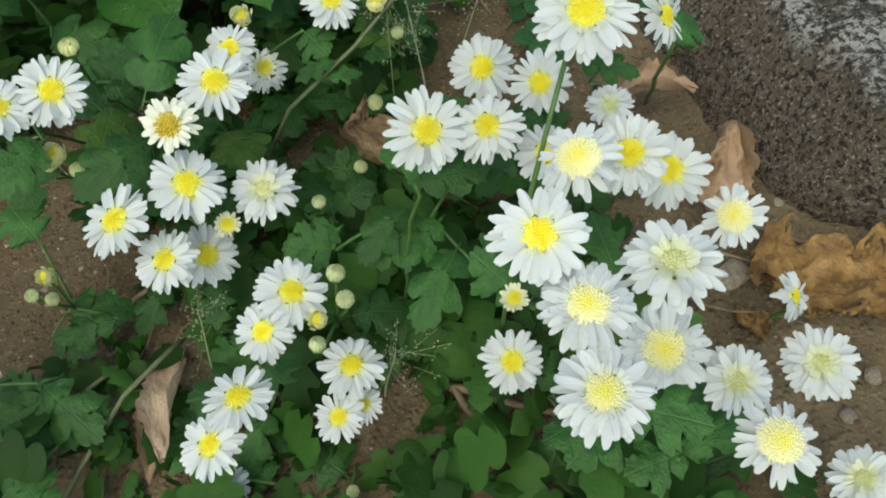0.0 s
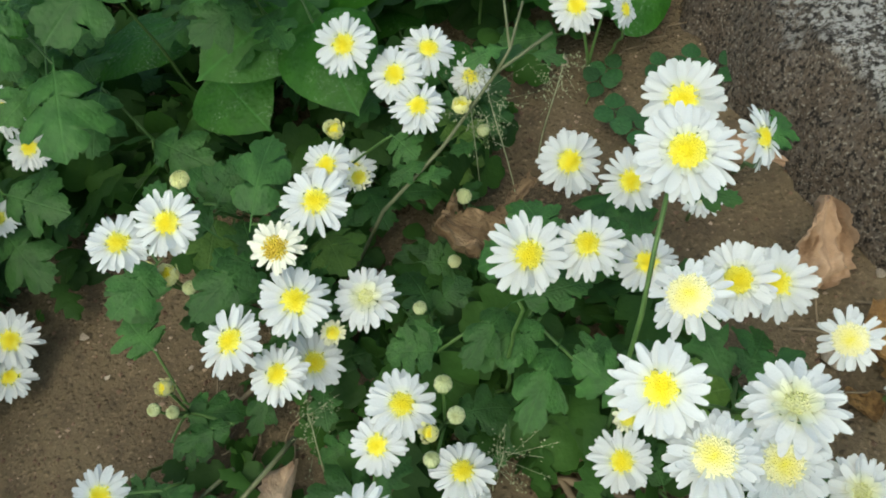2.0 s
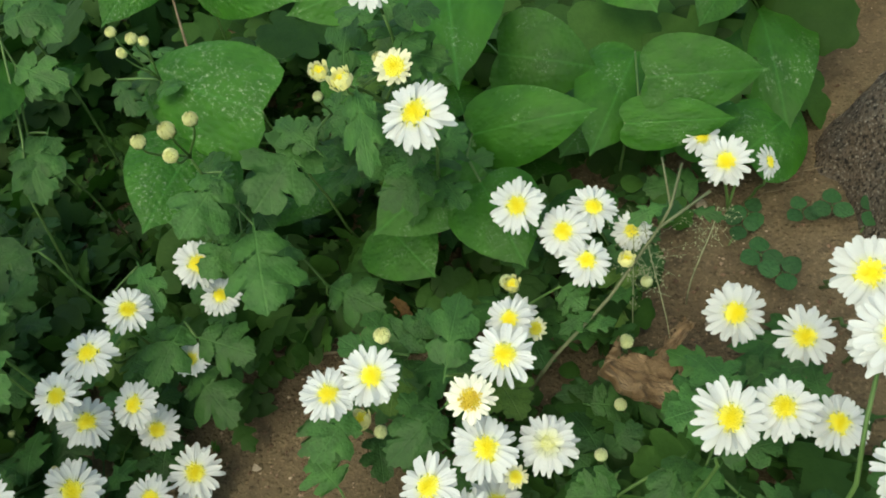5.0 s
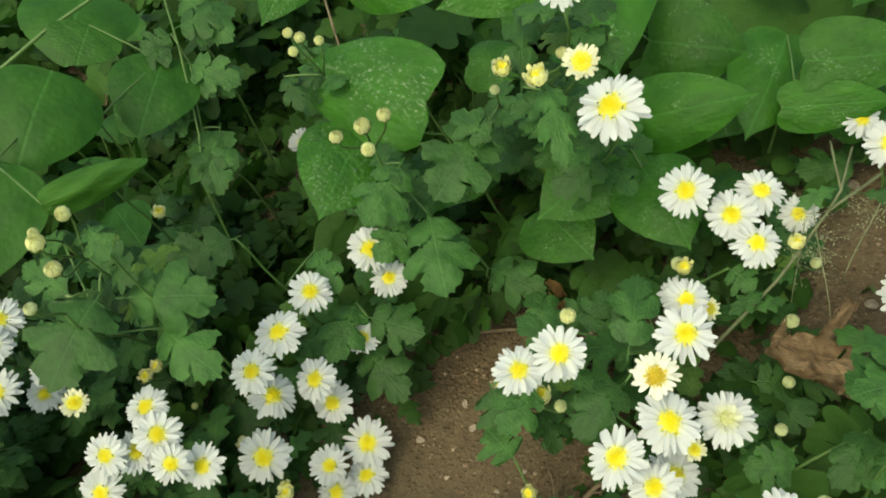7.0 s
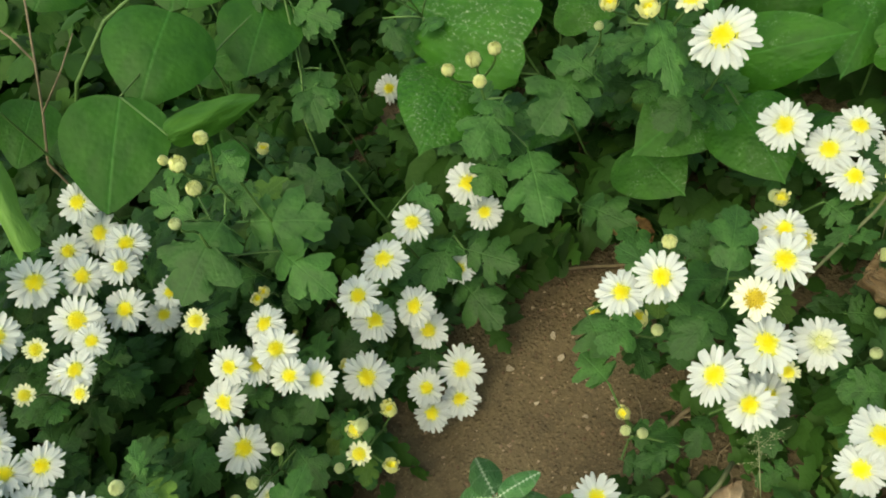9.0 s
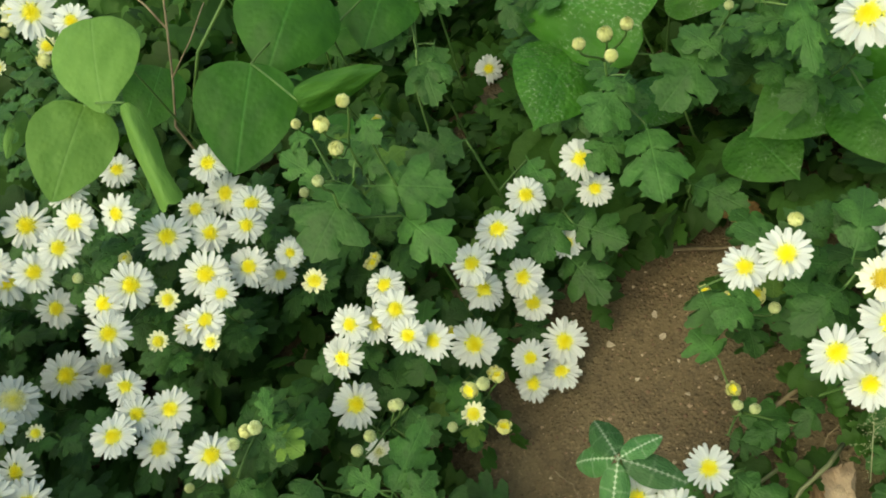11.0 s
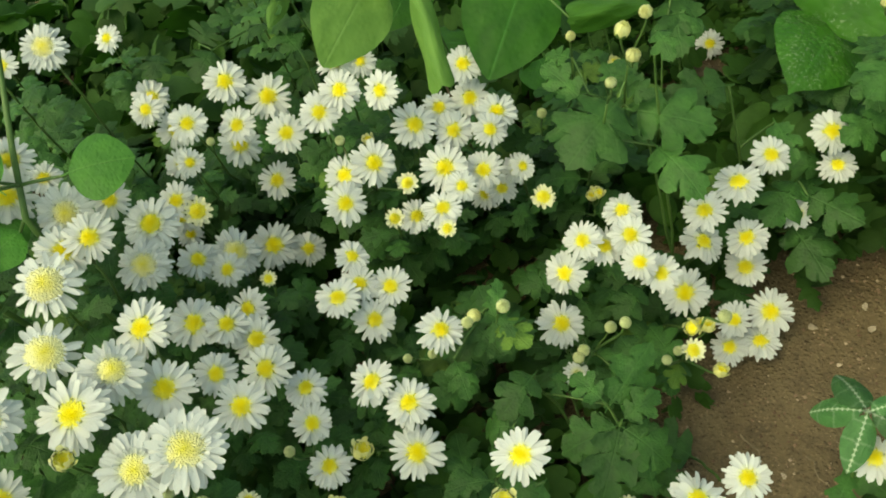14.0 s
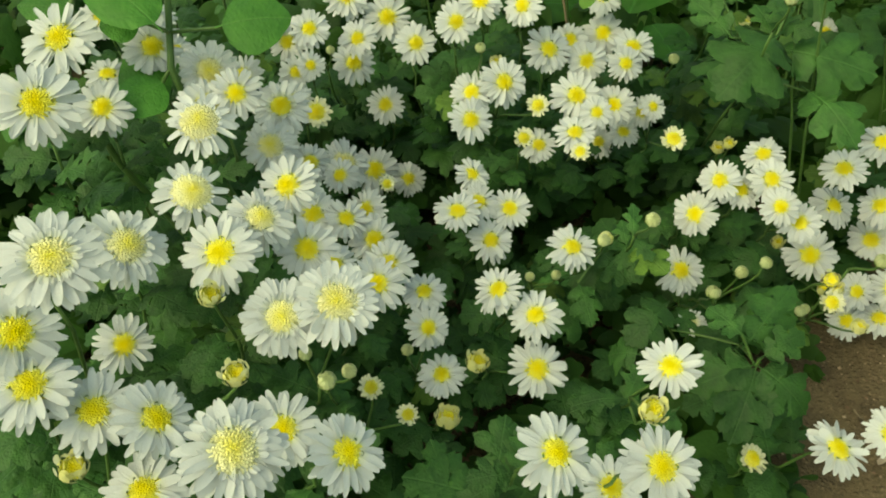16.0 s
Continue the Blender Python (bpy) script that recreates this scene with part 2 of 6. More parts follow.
DRY_ORANGE = plain("dry_orange_leaf", (0.10, 0.050, 0.018), (0.44, 0.265, 0.095), 5.0, 0.6, 0.45, 0.025, 0.15, 0.2)
TWIG = plain("dry_twig", (0.10, 0.075, 0.045), (0.26, 0.20, 0.13), 50.0, 0.8, 0.5, 0.001, space="World")
STONE = plain("pebble", (0.24, 0.19, 0.145), (0.52, 0.45, 0.36), 6.0, 0.85, 0.6, 0.05, 0.0, 0.6)
CHIP = plain("pale_flake", (0.30, 0.235, 0.18), (0.50, 0.42, 0.34), 3.0, 0.85, 0.4, 0.03, 0.0, 0.3)
SEED = plain("grass_seed", (0.20, 0.23, 0.12), (0.36, 0.38, 0.24), 90.0, 0.7, 0.2, 0.001, space="World")


def soil_material():
    n = Nodes("soil")
    at = n.position()
    broad, mid, fine = n.noise(at, 4.5, 4.0), n.noise(at, 38.0, 6.0, 0.65), n.noise(at, 260.0, 4.0, 0.7)
    colour = n.mix(n.ramp(broad, (0.35, 0.0), (0.65, 1.0)), (0.088, 0.066, 0.040), (0.152, 0.117, 0.070))
    colour = n.mix(n.ramp(mid, (0.36, 0.75), (0.54, 0.0)), colour, (0.078, 0.058, 0.038))
    colour = n.mix(n.ramp(fine, (0.54, 0.0), (0.68, 0.7)), colour, (0.235, 0.172, 0.108))
    colour = n.mix(n.ramp(n.math("ADD", n.noise(at, 340.0, 3.0, 0.7), n.math("MULTIPLY", n.noise(at, 16.0, 3.0), 0.35)), (0.46, 0.5), (0.58, 0.0)), colour, (0.060, 0.043, 0.027))
    crumbs = n.ramp(n.voronoi(at, 170.0), (0.05, 1.0), (0.42, 0.0))
    height = n.math("ADD", n.math("MULTIPLY", mid, 0.8), n.math("ADD", n.math("MULTIPLY", fine, 0.35), n.math("MULTIPLY", crumbs, 0.3)))
    n.bump(height, 0.9, 0.0075)
    return n.finish(colour, 0.92, 0.15)


def rock_material():
    """Coarse grained stone: near black, crusted with pale lichen on top, brown where it slopes."""
    n = Nodes("boulder_stone")
    at = n.position()
    broad, mid, fine = n.noise(at, 9.0, 5.0, 0.6), n.noise(at, 46.0, 6.0, 0.72), n.noise(at, 260.0, 5.0, 0.75)
    colour = n.mix(n.ramp(mid, (0.36, 0.0), (0.66, 1.0)), (0.022, 0.020, 0.018), (0.105, 0.088, 0.070))
    grit = n.ramp(n.voronoi(at, 330.0, out="Color"), (0.25, 0.0), (0.9, 1.0))
    colour = n.mix(n.math("MULTIPLY", grit, 0.34), colour, (0.14, 0.12, 0.098))
    _, _, facing = n.xyz(n.t.nodes.new("ShaderNodeNewGeometry").outputs["Normal"])
    slope_tone = n.mix(n.ramp(fine, (0.36, 0.0), (0.62, 1.0)), (0.045, 0.034, 0.025), (0.20, 0.152, 0.11))
    sides = n.ramp(n.math("ADD", n.math("MULTIPLY", facing, -0.5), broad), (0.02, 0.0), (0.22, 0.9))
    colour = n.mix(sides, colour, slope_tone)
    lichen = n.math("MULTIPLY", n.ramp(n.noise(at, 20.0, 8.0, 0.78), (0.42, 0.0), (0.49, 1.0)), n.ramp(n.noise(at, 170.0, 4.0, 0.7), (0.45, 0.0), (0.53, 1.0)))
    crust = n.ramp(facing, (0.60, 0.1), (0.88, 1.0))
    colour = n.mix(n.math("MULTIPLY", n.math("MULTIPLY", lichen, crust), 0.95), colour, (0.45, 0.43, 0.40))
    colour = n.mix(n.ramp(n.noise(at, 380.0, 2.0, 0.6), (0.60, 0.0), (0.66, 0.8)), colour, (0.40, 0.36, 0.30))
    colour = n.mix(n.ramp(n.noise(at, 240.0, 3.0, 0.7), (0.53, 0.0), (0.60, 0.9)), colour, (0.014, 0.012, 0.010))
    n.bump(n.math("ADD", n.math("MULTIPLY", mid, 0.9), n.math("MULTIPLY", fine, 0.6)), 1.0, 0.012)
    return n.finish(colour, 0.9, 0.2)


SOIL, ROCK = soil_material(), rock_material()


# ---- the plan: plants with their heads (x, y, z, width, kind) and blades (base, tip, width) ----
# kinds: W open, C double, D double and past its best, P pale-centred, S side-on, X withered, Y half open, Z opening, B G buds
PLANTS = []
PLANTS.append((0.11, 0.197, [
    (0.041, 0.156, 0.344, 0.034, "W"), (0.057, 0.135, 0.333, 0.034, "C"), (0.089, 0.154, 0.331, 0.038, "P"), (0.060, 0.201, 0.330, 0.033, "D"),
    (0.060, 0.105, 0.329, 0.033, "C"), (0.085, 0.217, 0.313, 0.033, "C"), (0.125, 0.191, 0.305, 0.026, "D"), (0.141, 0.113, 0.262, 0.034, "D"),
    (0.041, 0.187, 0.246, 0.015, "Y"), (0.108, 0.165, 0.238, 0.042, "C"), (0.143, 0.155, 0.226, 0.035, "P"), (0.194, 0.174, 0.204, 0.039, "P"),
    (0.202, 0.225, 0.181, 0.028, "S"), (0.221, 0.131, 0.160, 0.037, "P"), (0.048, 0.205, 0.141, 0.037, "W"),
]))
PLANTS.append((0.07, 0.317, [
    (0.063, 0.248, 0.361, 0.041, "C"), (0.105, 0.276, 0.333, 0.029, "S"), (0.079, 0.320, 0.315, 0.040, "W"), (0.112, 0.235, 0.279, 0.035, "W"),
    (0.001, 0.260, 0.278, 0.040, "W"), (0.030, 0.268, 0.272, 0.035, "W"), (0.061, 0.269, 0.251, 0.032, "W"), (0.066, 0.349, 0.218, 0.037, "W"),
    (0.112, 0.355, 0.193, 0.030, "P"),
]))
PLANTS.append((-0.044, 0.488, [
    (-0.114, 0.476, 0.231, 0.042, "W"), (-0.057, 0.482, 0.216, 0.038, "W"), (-0.081, 0.464, 0.211, 0.041, "W"), (-0.121, 0.419, 0.207, 0.013, "Z"),
    (-0.125, 0.425, 0.203, 0.012, "G"), (-0.065, 0.440, 0.203, 0.038, "W"), (-0.036, 0.443, 0.197, 0.013, "Z"), (-0.029, 0.475, 0.192, 0.030, "W"),
    (0.053, 0.544, 0.191, 0.041, "W"), (-0.106, 0.390, 0.190, 0.020, "Y"), (-0.122, 0.381, 0.216, 0.033, "W"), (0.035, 0.396, 0.184, 0.044, "W"), (0.042, 0.588, 0.181, 0.034, "W"),
    (-0.022, 0.436, 0.177, 0.010, "G"), (0.095, 0.564, 0.166, 0.030, "S"), (-0.040, 0.417, 0.128, 0.013, "G"), (-0.126, 0.457, 0.121, 0.033, "W"),
    (-0.049, 0.369, 0.114, 0.011, "G"),
]))
PLANTS.append((-0.068, 0.229, [
    (-0.042, 0.212, 0.201, 0.011, "G"), (-0.057, 0.194, 0.185, 0.010, "G"), (-0.059, 0.211, 0.181, 0.011, "Z"), (-0.051, 0.240, 0.181, 0.012, "G"),
    (-0.096, 0.167, 0.181, 0.037, "W"), (-0.075, 0.231, 0.177, 0.041, "W"), (-0.090, 0.209, 0.171, 0.034, "W"), (-0.067, 0.301, 0.165, 0.010, "G"),
    (-0.112, 0.148, 0.163, 0.035, "W"), (-0.044, 0.204, 0.139, 0.038, "W"), (-0.051, 0.177, 0.128, 0.029, "W"), (-0.038, 0.189, 0.118, 0.023, "W"),
    (-0.045, 0.148, 0.083, 0.009, "G"), (-0.127, 0.154, 0.070, 0.034, "W"),
]))
PLANTS.append((-0.215, 0.324, [
    (-0.205, 0.356, 0.240, 0.013, "B"), (-0.212, 0.330, 0.232, 0.040, "W"), (-0.241, 0.320, 0.229, 0.036, "W"), (-0.125, 0.348, 0.221, 0.043, "W"),
    (-0.148, 0.317, 0.217, 0.035, "X"), (-0.141, 0.297, 0.189, 0.045, "W"), (-0.179, 0.272, 0.188, 0.043, "W"), (-0.313, 0.148, 0.187, 0.034, "W"),
    (-0.235, 0.333, 0.172, 0.016, "Z"), (-0.102, 0.311, 0.166, 0.044, "P"), (-0.221, 0.327, 0.164, 0.011, "G"), (-0.156, 0.262, 0.161, 0.038, "W"),
    (-0.126, 0.296, 0.148, 0.019, "Y"), (-0.256, 0.353, 0.139, 0.013, "Z"), (-0.270, 0.201, 0.128, 0.036, "W"), (-0.142, 0.285, 0.130, 0.041, "W"),
    (-0.250, 0.261, 0.120, 0.010, "G"), (-0.237, 0.259, 0.119, 0.010, "G"), (-0.280, 0.378, 0.115, 0.012, "Z"), (-0.254, 0.284, 0.105, 0.012, "Z"),
    (-0.256, 0.289, 0.095, 0.012, "Z"), (-0.286, 0.142, 0.187, 0.034, "W"),
]))
PLANTS.append((-0.259, 0.5, [
    (-0.187, 0.495, 0.419, 0.033, "W"), (-0.206, 0.445, 0.386, 0.016, "Z"), (-0.193, 0.500, 0.360, 0.010, "B"), (-0.160, 0.419, 0.375, 0.046, "W"), (-0.178, 0.474, 0.370, 0.029, "Y"),
    (-0.239, 0.506, 0.351, 0.015, "Z"), (-0.326, 0.470, 0.350, 0.012, "B"), (-0.343, 0.464, 0.347, 0.014, "B"), (-0.364, 0.459, 0.344, 0.012, "B"),
    (-0.337, 0.444, 0.341, 0.012, "B"), (-0.252, 0.523, 0.317, 0.009, "G"),
]))
PLANTS.append((-0.452, 0.41, [
    (-0.462, 0.396, 0.190, 0.044, "W"), (-0.442, 0.439, 0.188, 0.039, "W"), (-0.396, 0.489, 0.182, 0.042, "W"), (-0.486, 0.366, 0.176, 0.041, "W"),
    (-0.387, 0.482, 0.146, 0.036, "W"), (-0.489, 0.373, 0.125, 0.044, "W"), (-0.452, 0.388, 0.124, 0.041, "W"), (-0.415, 0.435, 0.118, 0.032, "W"),
    (-0.494, 0.321, 0.105, 0.048, "W"), (-0.474, 0.299, 0.089, 0.014, "Z"), (-0.529, 0.346, 0.086, 0.013, "Z"), (-0.453, 0.391, 0.076, 0.042, "W"),
    (-0.450, 0.334, 0.060, 0.037, "W"), (-0.422, 0.363, 0.047, 0.047, "W"), (-0.452, 0.322, 0.030, 0.037, "W"), (-0.426, 0.340, 0.027, 0.040, "W"),
]))
PLANTS.append((-0.493, 0.682, [
    (-0.450, 0.631, 0.329, 0.011, "B"), (-0.419, 0.620, 0.323, 0.010, "B"), (-0.463, 0.651, 0.295, 0.011, "B"), (-0.464, 0.679, 0.291, 0.013, "B"),
    (-0.414, 0.580, 0.193, 0.008, "G"), (-0.637, 0.560, 0.190, 0.014, "Z"), (-0.603, 0.839, 0.021, 0.041, "W"),
]))
PLANTS.append((-0.494, 0.025, [
    (-0.525, -0.098, 0.355, 0.041, "W"), (-0.520, 0.035, 0.265, 0.039, "W"), (-0.518, 0.001, 0.264, 0.018, "Z"), (-0.492, -0.051, 0.297, 0.044, "W"),
    (-0.530, -0.036, 0.223, 0.042, "W"), (-0.474, 0.087, 0.113, 0.026, "Y"), (-0.420, 0.094, 0.155, 0.043, "W"),
]))
PLANTS.append((-0.514, 0.278, [
    (-0.524, 0.357, 0.394, 0.012, "B"), (-0.535, 0.333, 0.393, 0.014, "B"), (-0.523, 0.319, 0.381, 0.013, "B"), (-0.532, 0.292, 0.375, 0.010, "G"),
    (-0.572, 0.135, 0.285, 0.012, "G"), (-0.430, 0.213, 0.224, 0.012, "G"), (-0.543, 0.309, 0.221, 0.035, "W"), (-0.567, 0.269, 0.216, 0.035, "W"),
    (-0.529, 0.288, 0.213, 0.038, "W"), (-0.515, 0.267, 0.204, 0.033, "W"), (-0.507, 0.202, 0.203, 0.011, "G"), (-0.551, 0.280, 0.202, 0.036, "W"),
    (-0.533, 0.161, 0.199, 0.011, "G"), (-0.581, 0.251, 0.188, 0.039, "W"), (-0.500, 0.274, 0.186, 0.036, "W"), (-0.529, 0.219, 0.167, 0.012, "G"),
    (-0.463, 0.237, 0.167, 0.015, "Z"), (-0.543, 0.189, 0.167, 0.012, "G"), (-0.457, 0.218, 0.162, 0.023, "Y"), (-0.478, 0.211, 0.149, 0.010, "G"),
    (-0.434, 0.216, 0.146, 0.013, "Z"), (-0.586, 0.236, 0.131, 0.045, "W"), (-0.480, 0.247, 0.113, 0.010, "G"), (-0.463, 0.286, 0.108, 0.014, "Z"),
    (-0.392, 0.127, 0.146, 0.037, "W"), (-0.562, 0.202, 0.106, 0.026, "P"),
]))
PLANTS.append((-0.67, 0.403, [
    (-0.609, 0.399, 0.337, 0.010, "B"), (-0.728, 0.399, 0.297, 0.039, "W"), (-0.719, 0.340, 0.262, 0.039, "W"), (-0.752, 0.372, 0.261, 0.035, "W"),
    (-0.688, 0.376, 0.261, 0.041, "W"), (-0.726, 0.392, 0.260, 0.042, "W"), (-0.685, 0.352, 0.258, 0.035, "W"), (-0.686, 0.323, 0.231, 0.040, "W"),
    (-0.667, 0.426, 0.220, 0.012, "G"), (-0.658, 0.351, 0.216, 0.027, "W"), (-0.629, 0.327, 0.202, 0.027, "Y"), (-0.678, 0.370, 0.192, 0.033, "W"),
    (-0.589, 0.366, 0.178, 0.012, "Z"), (-0.691, 0.354, 0.176, 0.033, "W"), (-0.603, 0.379, 0.159, 0.012, "Z"), (-0.609, 0.399, 0.144, 0.013, "Z"),
    (-0.734, 0.384, 0.130, 0.035, "W"), (-0.617, 0.408, 0.053, 0.008, "G"),
]))
PLANTS.append((-0.698, 0.103, [
    (-0.801, 0.066, 0.270, 0.038, "W"), (-0.782, 0.023, 0.266, 0.036, "W"), (-0.744, 0.040, 0.264, 0.041, "W"), (-0.810, 0.130, 0.252, 0.017, "Y"),
    (-0.611, 0.136, 0.250, 0.011, "G"), (-0.782, 0.070, 0.250, 0.041, "W"), (-0.665, 0.066, 0.244, 0.038, "W"), (-0.634, 0.129, 0.242, 0.039, "W"),
    (-0.702, -0.006, 0.235, 0.010, "G"), (-0.723, 0.049, 0.234, 0.035, "W"), (-0.619, 0.156, 0.231, 0.013, "B"), (-0.634, 0.065, 0.230, 0.040, "W"),
    (-0.750, 0.143, 0.230, 0.041, "W"), (-0.708, 0.027, 0.221, 0.034, "W"), (-0.666, 0.112, 0.211, 0.009, "G"), (-0.649, 0.124, 0.208, 0.009, "G"),
    (-0.624, 0.041, 0.198, 0.044, "W"), (-0.725, 0.149, 0.198, 0.040, "W"), (-0.670, 0.030, 0.196, 0.018, "Z"), (-0.689, 0.008, 0.196, 0.036, "W"),
    (-0.669, -0.018, 0.187, 0.019, "Z"), (-0.807, 0.094, 0.254, 0.036, "W"),
]))
PLANTS.append((-0.699, -0.047, [
    (-0.779, -0.061, 0.409, 0.044, "D"), (-0.738, -0.087, 0.398, 0.047, "W"), (-0.724, -0.111, 0.393, 0.014, "Z"), (-0.739, -0.051, 0.393, 0.042, "C"),
    (-0.753, -0.014, 0.384, 0.041, "W"), (-0.603, -0.151, 0.378, 0.038, "W"), (-0.670, -0.074, 0.373, 0.050, "C"), (-0.693, -0.096, 0.373, 0.045, "C"),
    (-0.724, -0.039, 0.362, 0.040, "W"), (-0.662, -0.107, 0.344, 0.011, "G"), (-0.671, -0.139, 0.336, 0.043, "W"), (-0.693, -0.092, 0.335, 0.009, "G"),
    (-0.665, -0.088, 0.329, 0.010, "G"), (-0.698, -0.017, 0.319, 0.038, "W"), (-0.688, -0.060, 0.265, 0.019, "Y"), (-0.702, -0.080, 0.289, 0.014, "G"), (-0.677, -0.047, 0.223, 0.018, "Y"),
]))
PLANTS.append((-0.722, -0.148, [
    (-0.720, -0.171, 0.480, 0.046, "C"), (-0.615, -0.191, 0.430, 0.044, "C"), (-0.768, -0.189, 0.426, 0.046, "W"), (-0.775, -0.114, 0.415, 0.047, "C"),
    (-0.756, -0.202, 0.407, 0.046, "W"), (-0.675, -0.145, 0.391, 0.014, "Z"), (-0.738, -0.191, 0.381, 0.043, "W"), (-0.708, -0.177, 0.375, 0.043, "W"),
    (-0.737, -0.216, 0.365, 0.016, "Z"), (-0.706, -0.204, 0.348, 0.043, "W"), (-0.795, -0.139, 0.346, 0.036, "W"),
]))
PLANTS.append((-0.755, 0.287, [
    (-0.813, 0.320, 0.350, 0.037, "W"), (-0.796, 0.292, 0.340, 0.040, "W"), (-0.761, 0.305, 0.333, 0.037, "W"), (-0.765, 0.237, 0.330, 0.010, "G"),
    (-0.810, 0.271, 0.329, 0.039, "W"), (-0.854, 0.262, 0.305, 0.039, "W"), (-0.747, 0.321, 0.282, 0.045, "W"), (-0.768, 0.270, 0.274, 0.044, "W"),
    (-0.797, 0.305, 0.269, 0.013, "Z"), (-0.794, 0.253, 0.269, 0.041, "W"), (-0.732, 0.264, 0.260, 0.023, "Y"), (-0.781, 0.227, 0.259, 0.041, "W"),
    (-0.678, 0.272, 0.259, 0.030, "W"), (-0.725, 0.223, 0.255, 0.021, "Y"), (-0.710, 0.297, 0.254, 0.047, "W"), (-0.688, 0.248, 0.253, 0.037, "W"),
    (-0.673, 0.226, 0.251, 0.019, "Y"), (-0.763, 0.191, 0.229, 0.033, "W"), (-0.745, 0.169, 0.220, 0.037, "W"), (-0.737, 0.266, 0.213, 0.035, "W"),
    (-0.723, 0.182, 0.208, 0.038, "W"),
]))
PLANTS.append((-0.877, 0.02, [
    (-0.913, -0.020, 0.468, 0.050, "W"), (-0.856, -0.081, 0.470, 0.050, "W"), (-0.792, -0.028, 0.434, 0.044, "D"),
    (-0.899, 0.032, 0.432, 0.042, "W"), (-0.990, 0.041, 0.387, 0.036, "W"), 
    (-0.885, -0.031, 0.426, 0.038, "W"), (-0.863, 0.043, 0.412, 0.043, "C"), (-0.823, 0.028, 0.411, 0.036, "W"), (-0.837, 0.013, 0.409, 0.038, "W"),
]))
PLANTS.append((-0.924, 0.128, [
    (-0.983, 0.117, 0.493, 0.037, "W"), (-0.961, 0.159, 0.469, 0.039, "C"), (-0.944, 0.049, 0.457, 0.036, "W"), (-0.947, 0.072, 0.425, 0.038, "W"),
    (-1.000, 0.065, 0.422, 0.036, "W"), 
    (-0.968, 0.094, 0.381, 0.029, "W"), (-0.897, 0.095, 0.368, 0.033, "W"),
    (-0.869, 0.098, 0.343, 0.047, "C"), (-0.859, 0.066, 0.329, 0.044, "C"), (-0.942, 0.174, 0.281, 0.038, "W"), (-0.909, 0.167, 0.280, 0.032, "Y"),
    (-0.824, 0.054, 0.278, 0.044, "W"), (-0.902, 0.135, 0.248, 0.039, "W"), (-0.874, 0.139, 0.237, 0.034, "W"), (-0.904, 0.177, 0.214, 0.052, "C"),
]))
PLANTS.append((-0.986, 0.314, [
    (-0.961, 0.390, 0.405, 0.041, "W"), (-1.129, 0.203, 0.403, 0.031, "W"), (-0.980, 0.256, 0.305, 0.041, "W"), (-0.948, 0.214, 0.294, 0.028, "W"),
    (-0.999, 0.340, 0.293, 0.049, "W"), (-1.078, 0.285, 0.287, 0.038, "W"), (-0.960, 0.256, 0.283, 0.010, "G"), (-0.950, 0.288, 0.280, 0.040, "W"),
    (-0.963, 0.356, 0.264, 0.052, "W"), (-0.886, 0.435, 0.261, 0.038, "W"), (-1.005, 0.242, 0.258, 0.035, "W"), (-1.063, 0.295, 0.253, 0.044, "W"),
    (-0.977, 0.301, 0.238, 0.048, "W"), (-1.018, 0.213, 0.200, 0.033, "W"), (-0.945, 0.298, 0.192, 0.042, "W"), (-1.043, 0.226, 0.154, 0.032, "W"),
    (-0.933, 0.242, 0.146, 0.054, "W"), (-0.907, 0.263, 0.124, 0.039, "W"),
]))
PLANTS.append((-1.14, 0.454, [
    (-0.90, 0.490, 0.43, 0.050, "W"), (-0.860, 0.489, 0.415, 0.036, "W"), (-0.975, 0.535, 0.405, 0.034, "Y"), (-1.143, 0.594, 0.300, 0.026, "Y"), (-1.061, 0.595, 0.300, 0.020, "B"), (-1.070, 0.620, 0.304, 0.030, "Y"), (-1.184, 0.672, 0.300, 0.017, "B"),
    (-1.071, 0.451, 0.374, 0.037, "W"), (-1.086, 0.494, 0.367, 0.035, "W"), (-1.208, 0.374, 0.311, 0.035, "W"), (-1.197, 0.378, 0.218, 0.048, "W"),
]))
LEAVES_VINE_RIGHT = [
    (-0.174, 0.77, 0.275, -0.161, 0.612, 0.244, 0.105), (-0.153, 0.586, 0.212, -0.048, 0.582, 0.228, 0.068),
    (-0.157, 0.556, 0.212, -0.239, 0.508, 0.18, 0.081), (-0.146, 0.532, 0.205, -0.114, 0.466, 0.172, 0.077),
    (-0.245, 0.556, 0.14, -0.198, 0.502, 0.125, 0.078), (-0.13, 0.695, 0.215, -0.04, 0.681, 0.195, 0.089),
    (-0.001, 0.625, 0.222, 0.098, 0.626, 0.215, 0.068), (-0.003, 0.7, 0.195, -0.053, 0.597, 0.165, 0.084),
    (-0.022, 0.604, 0.19, 0.068, 0.597, 0.19, 0.047), (0.131, 0.796, 0.16, 0.129, 0.637, 0.13, 0.091),
    (0.1, 0.78, 0.22, 0.059, 0.722, 0.2, 0.052), (-0.009, 0.809, 0.24, 0.021, 0.739, 0.21, 0.078),
    (0.088, 0.669, 0.14, 0.11, 0.648, 0.13, 0.024),
]
LEAVES_VINE_MIDDLE = [
    (-0.34, 0.613, 0.242, -0.497, 0.717, 0.228, 0.106), (-0.418, 0.625, 0.205, -0.441, 0.511, 0.205, 0.102),
    (-0.224, 0.805, 0.25, -0.346, 0.778, 0.235, 0.075), (-0.455, 0.854, 0.262, -0.334, 0.777, 0.25, 0.084),
    (-0.511, 0.881, 0.27, -0.549, 0.78, 0.25, 0.068),
]
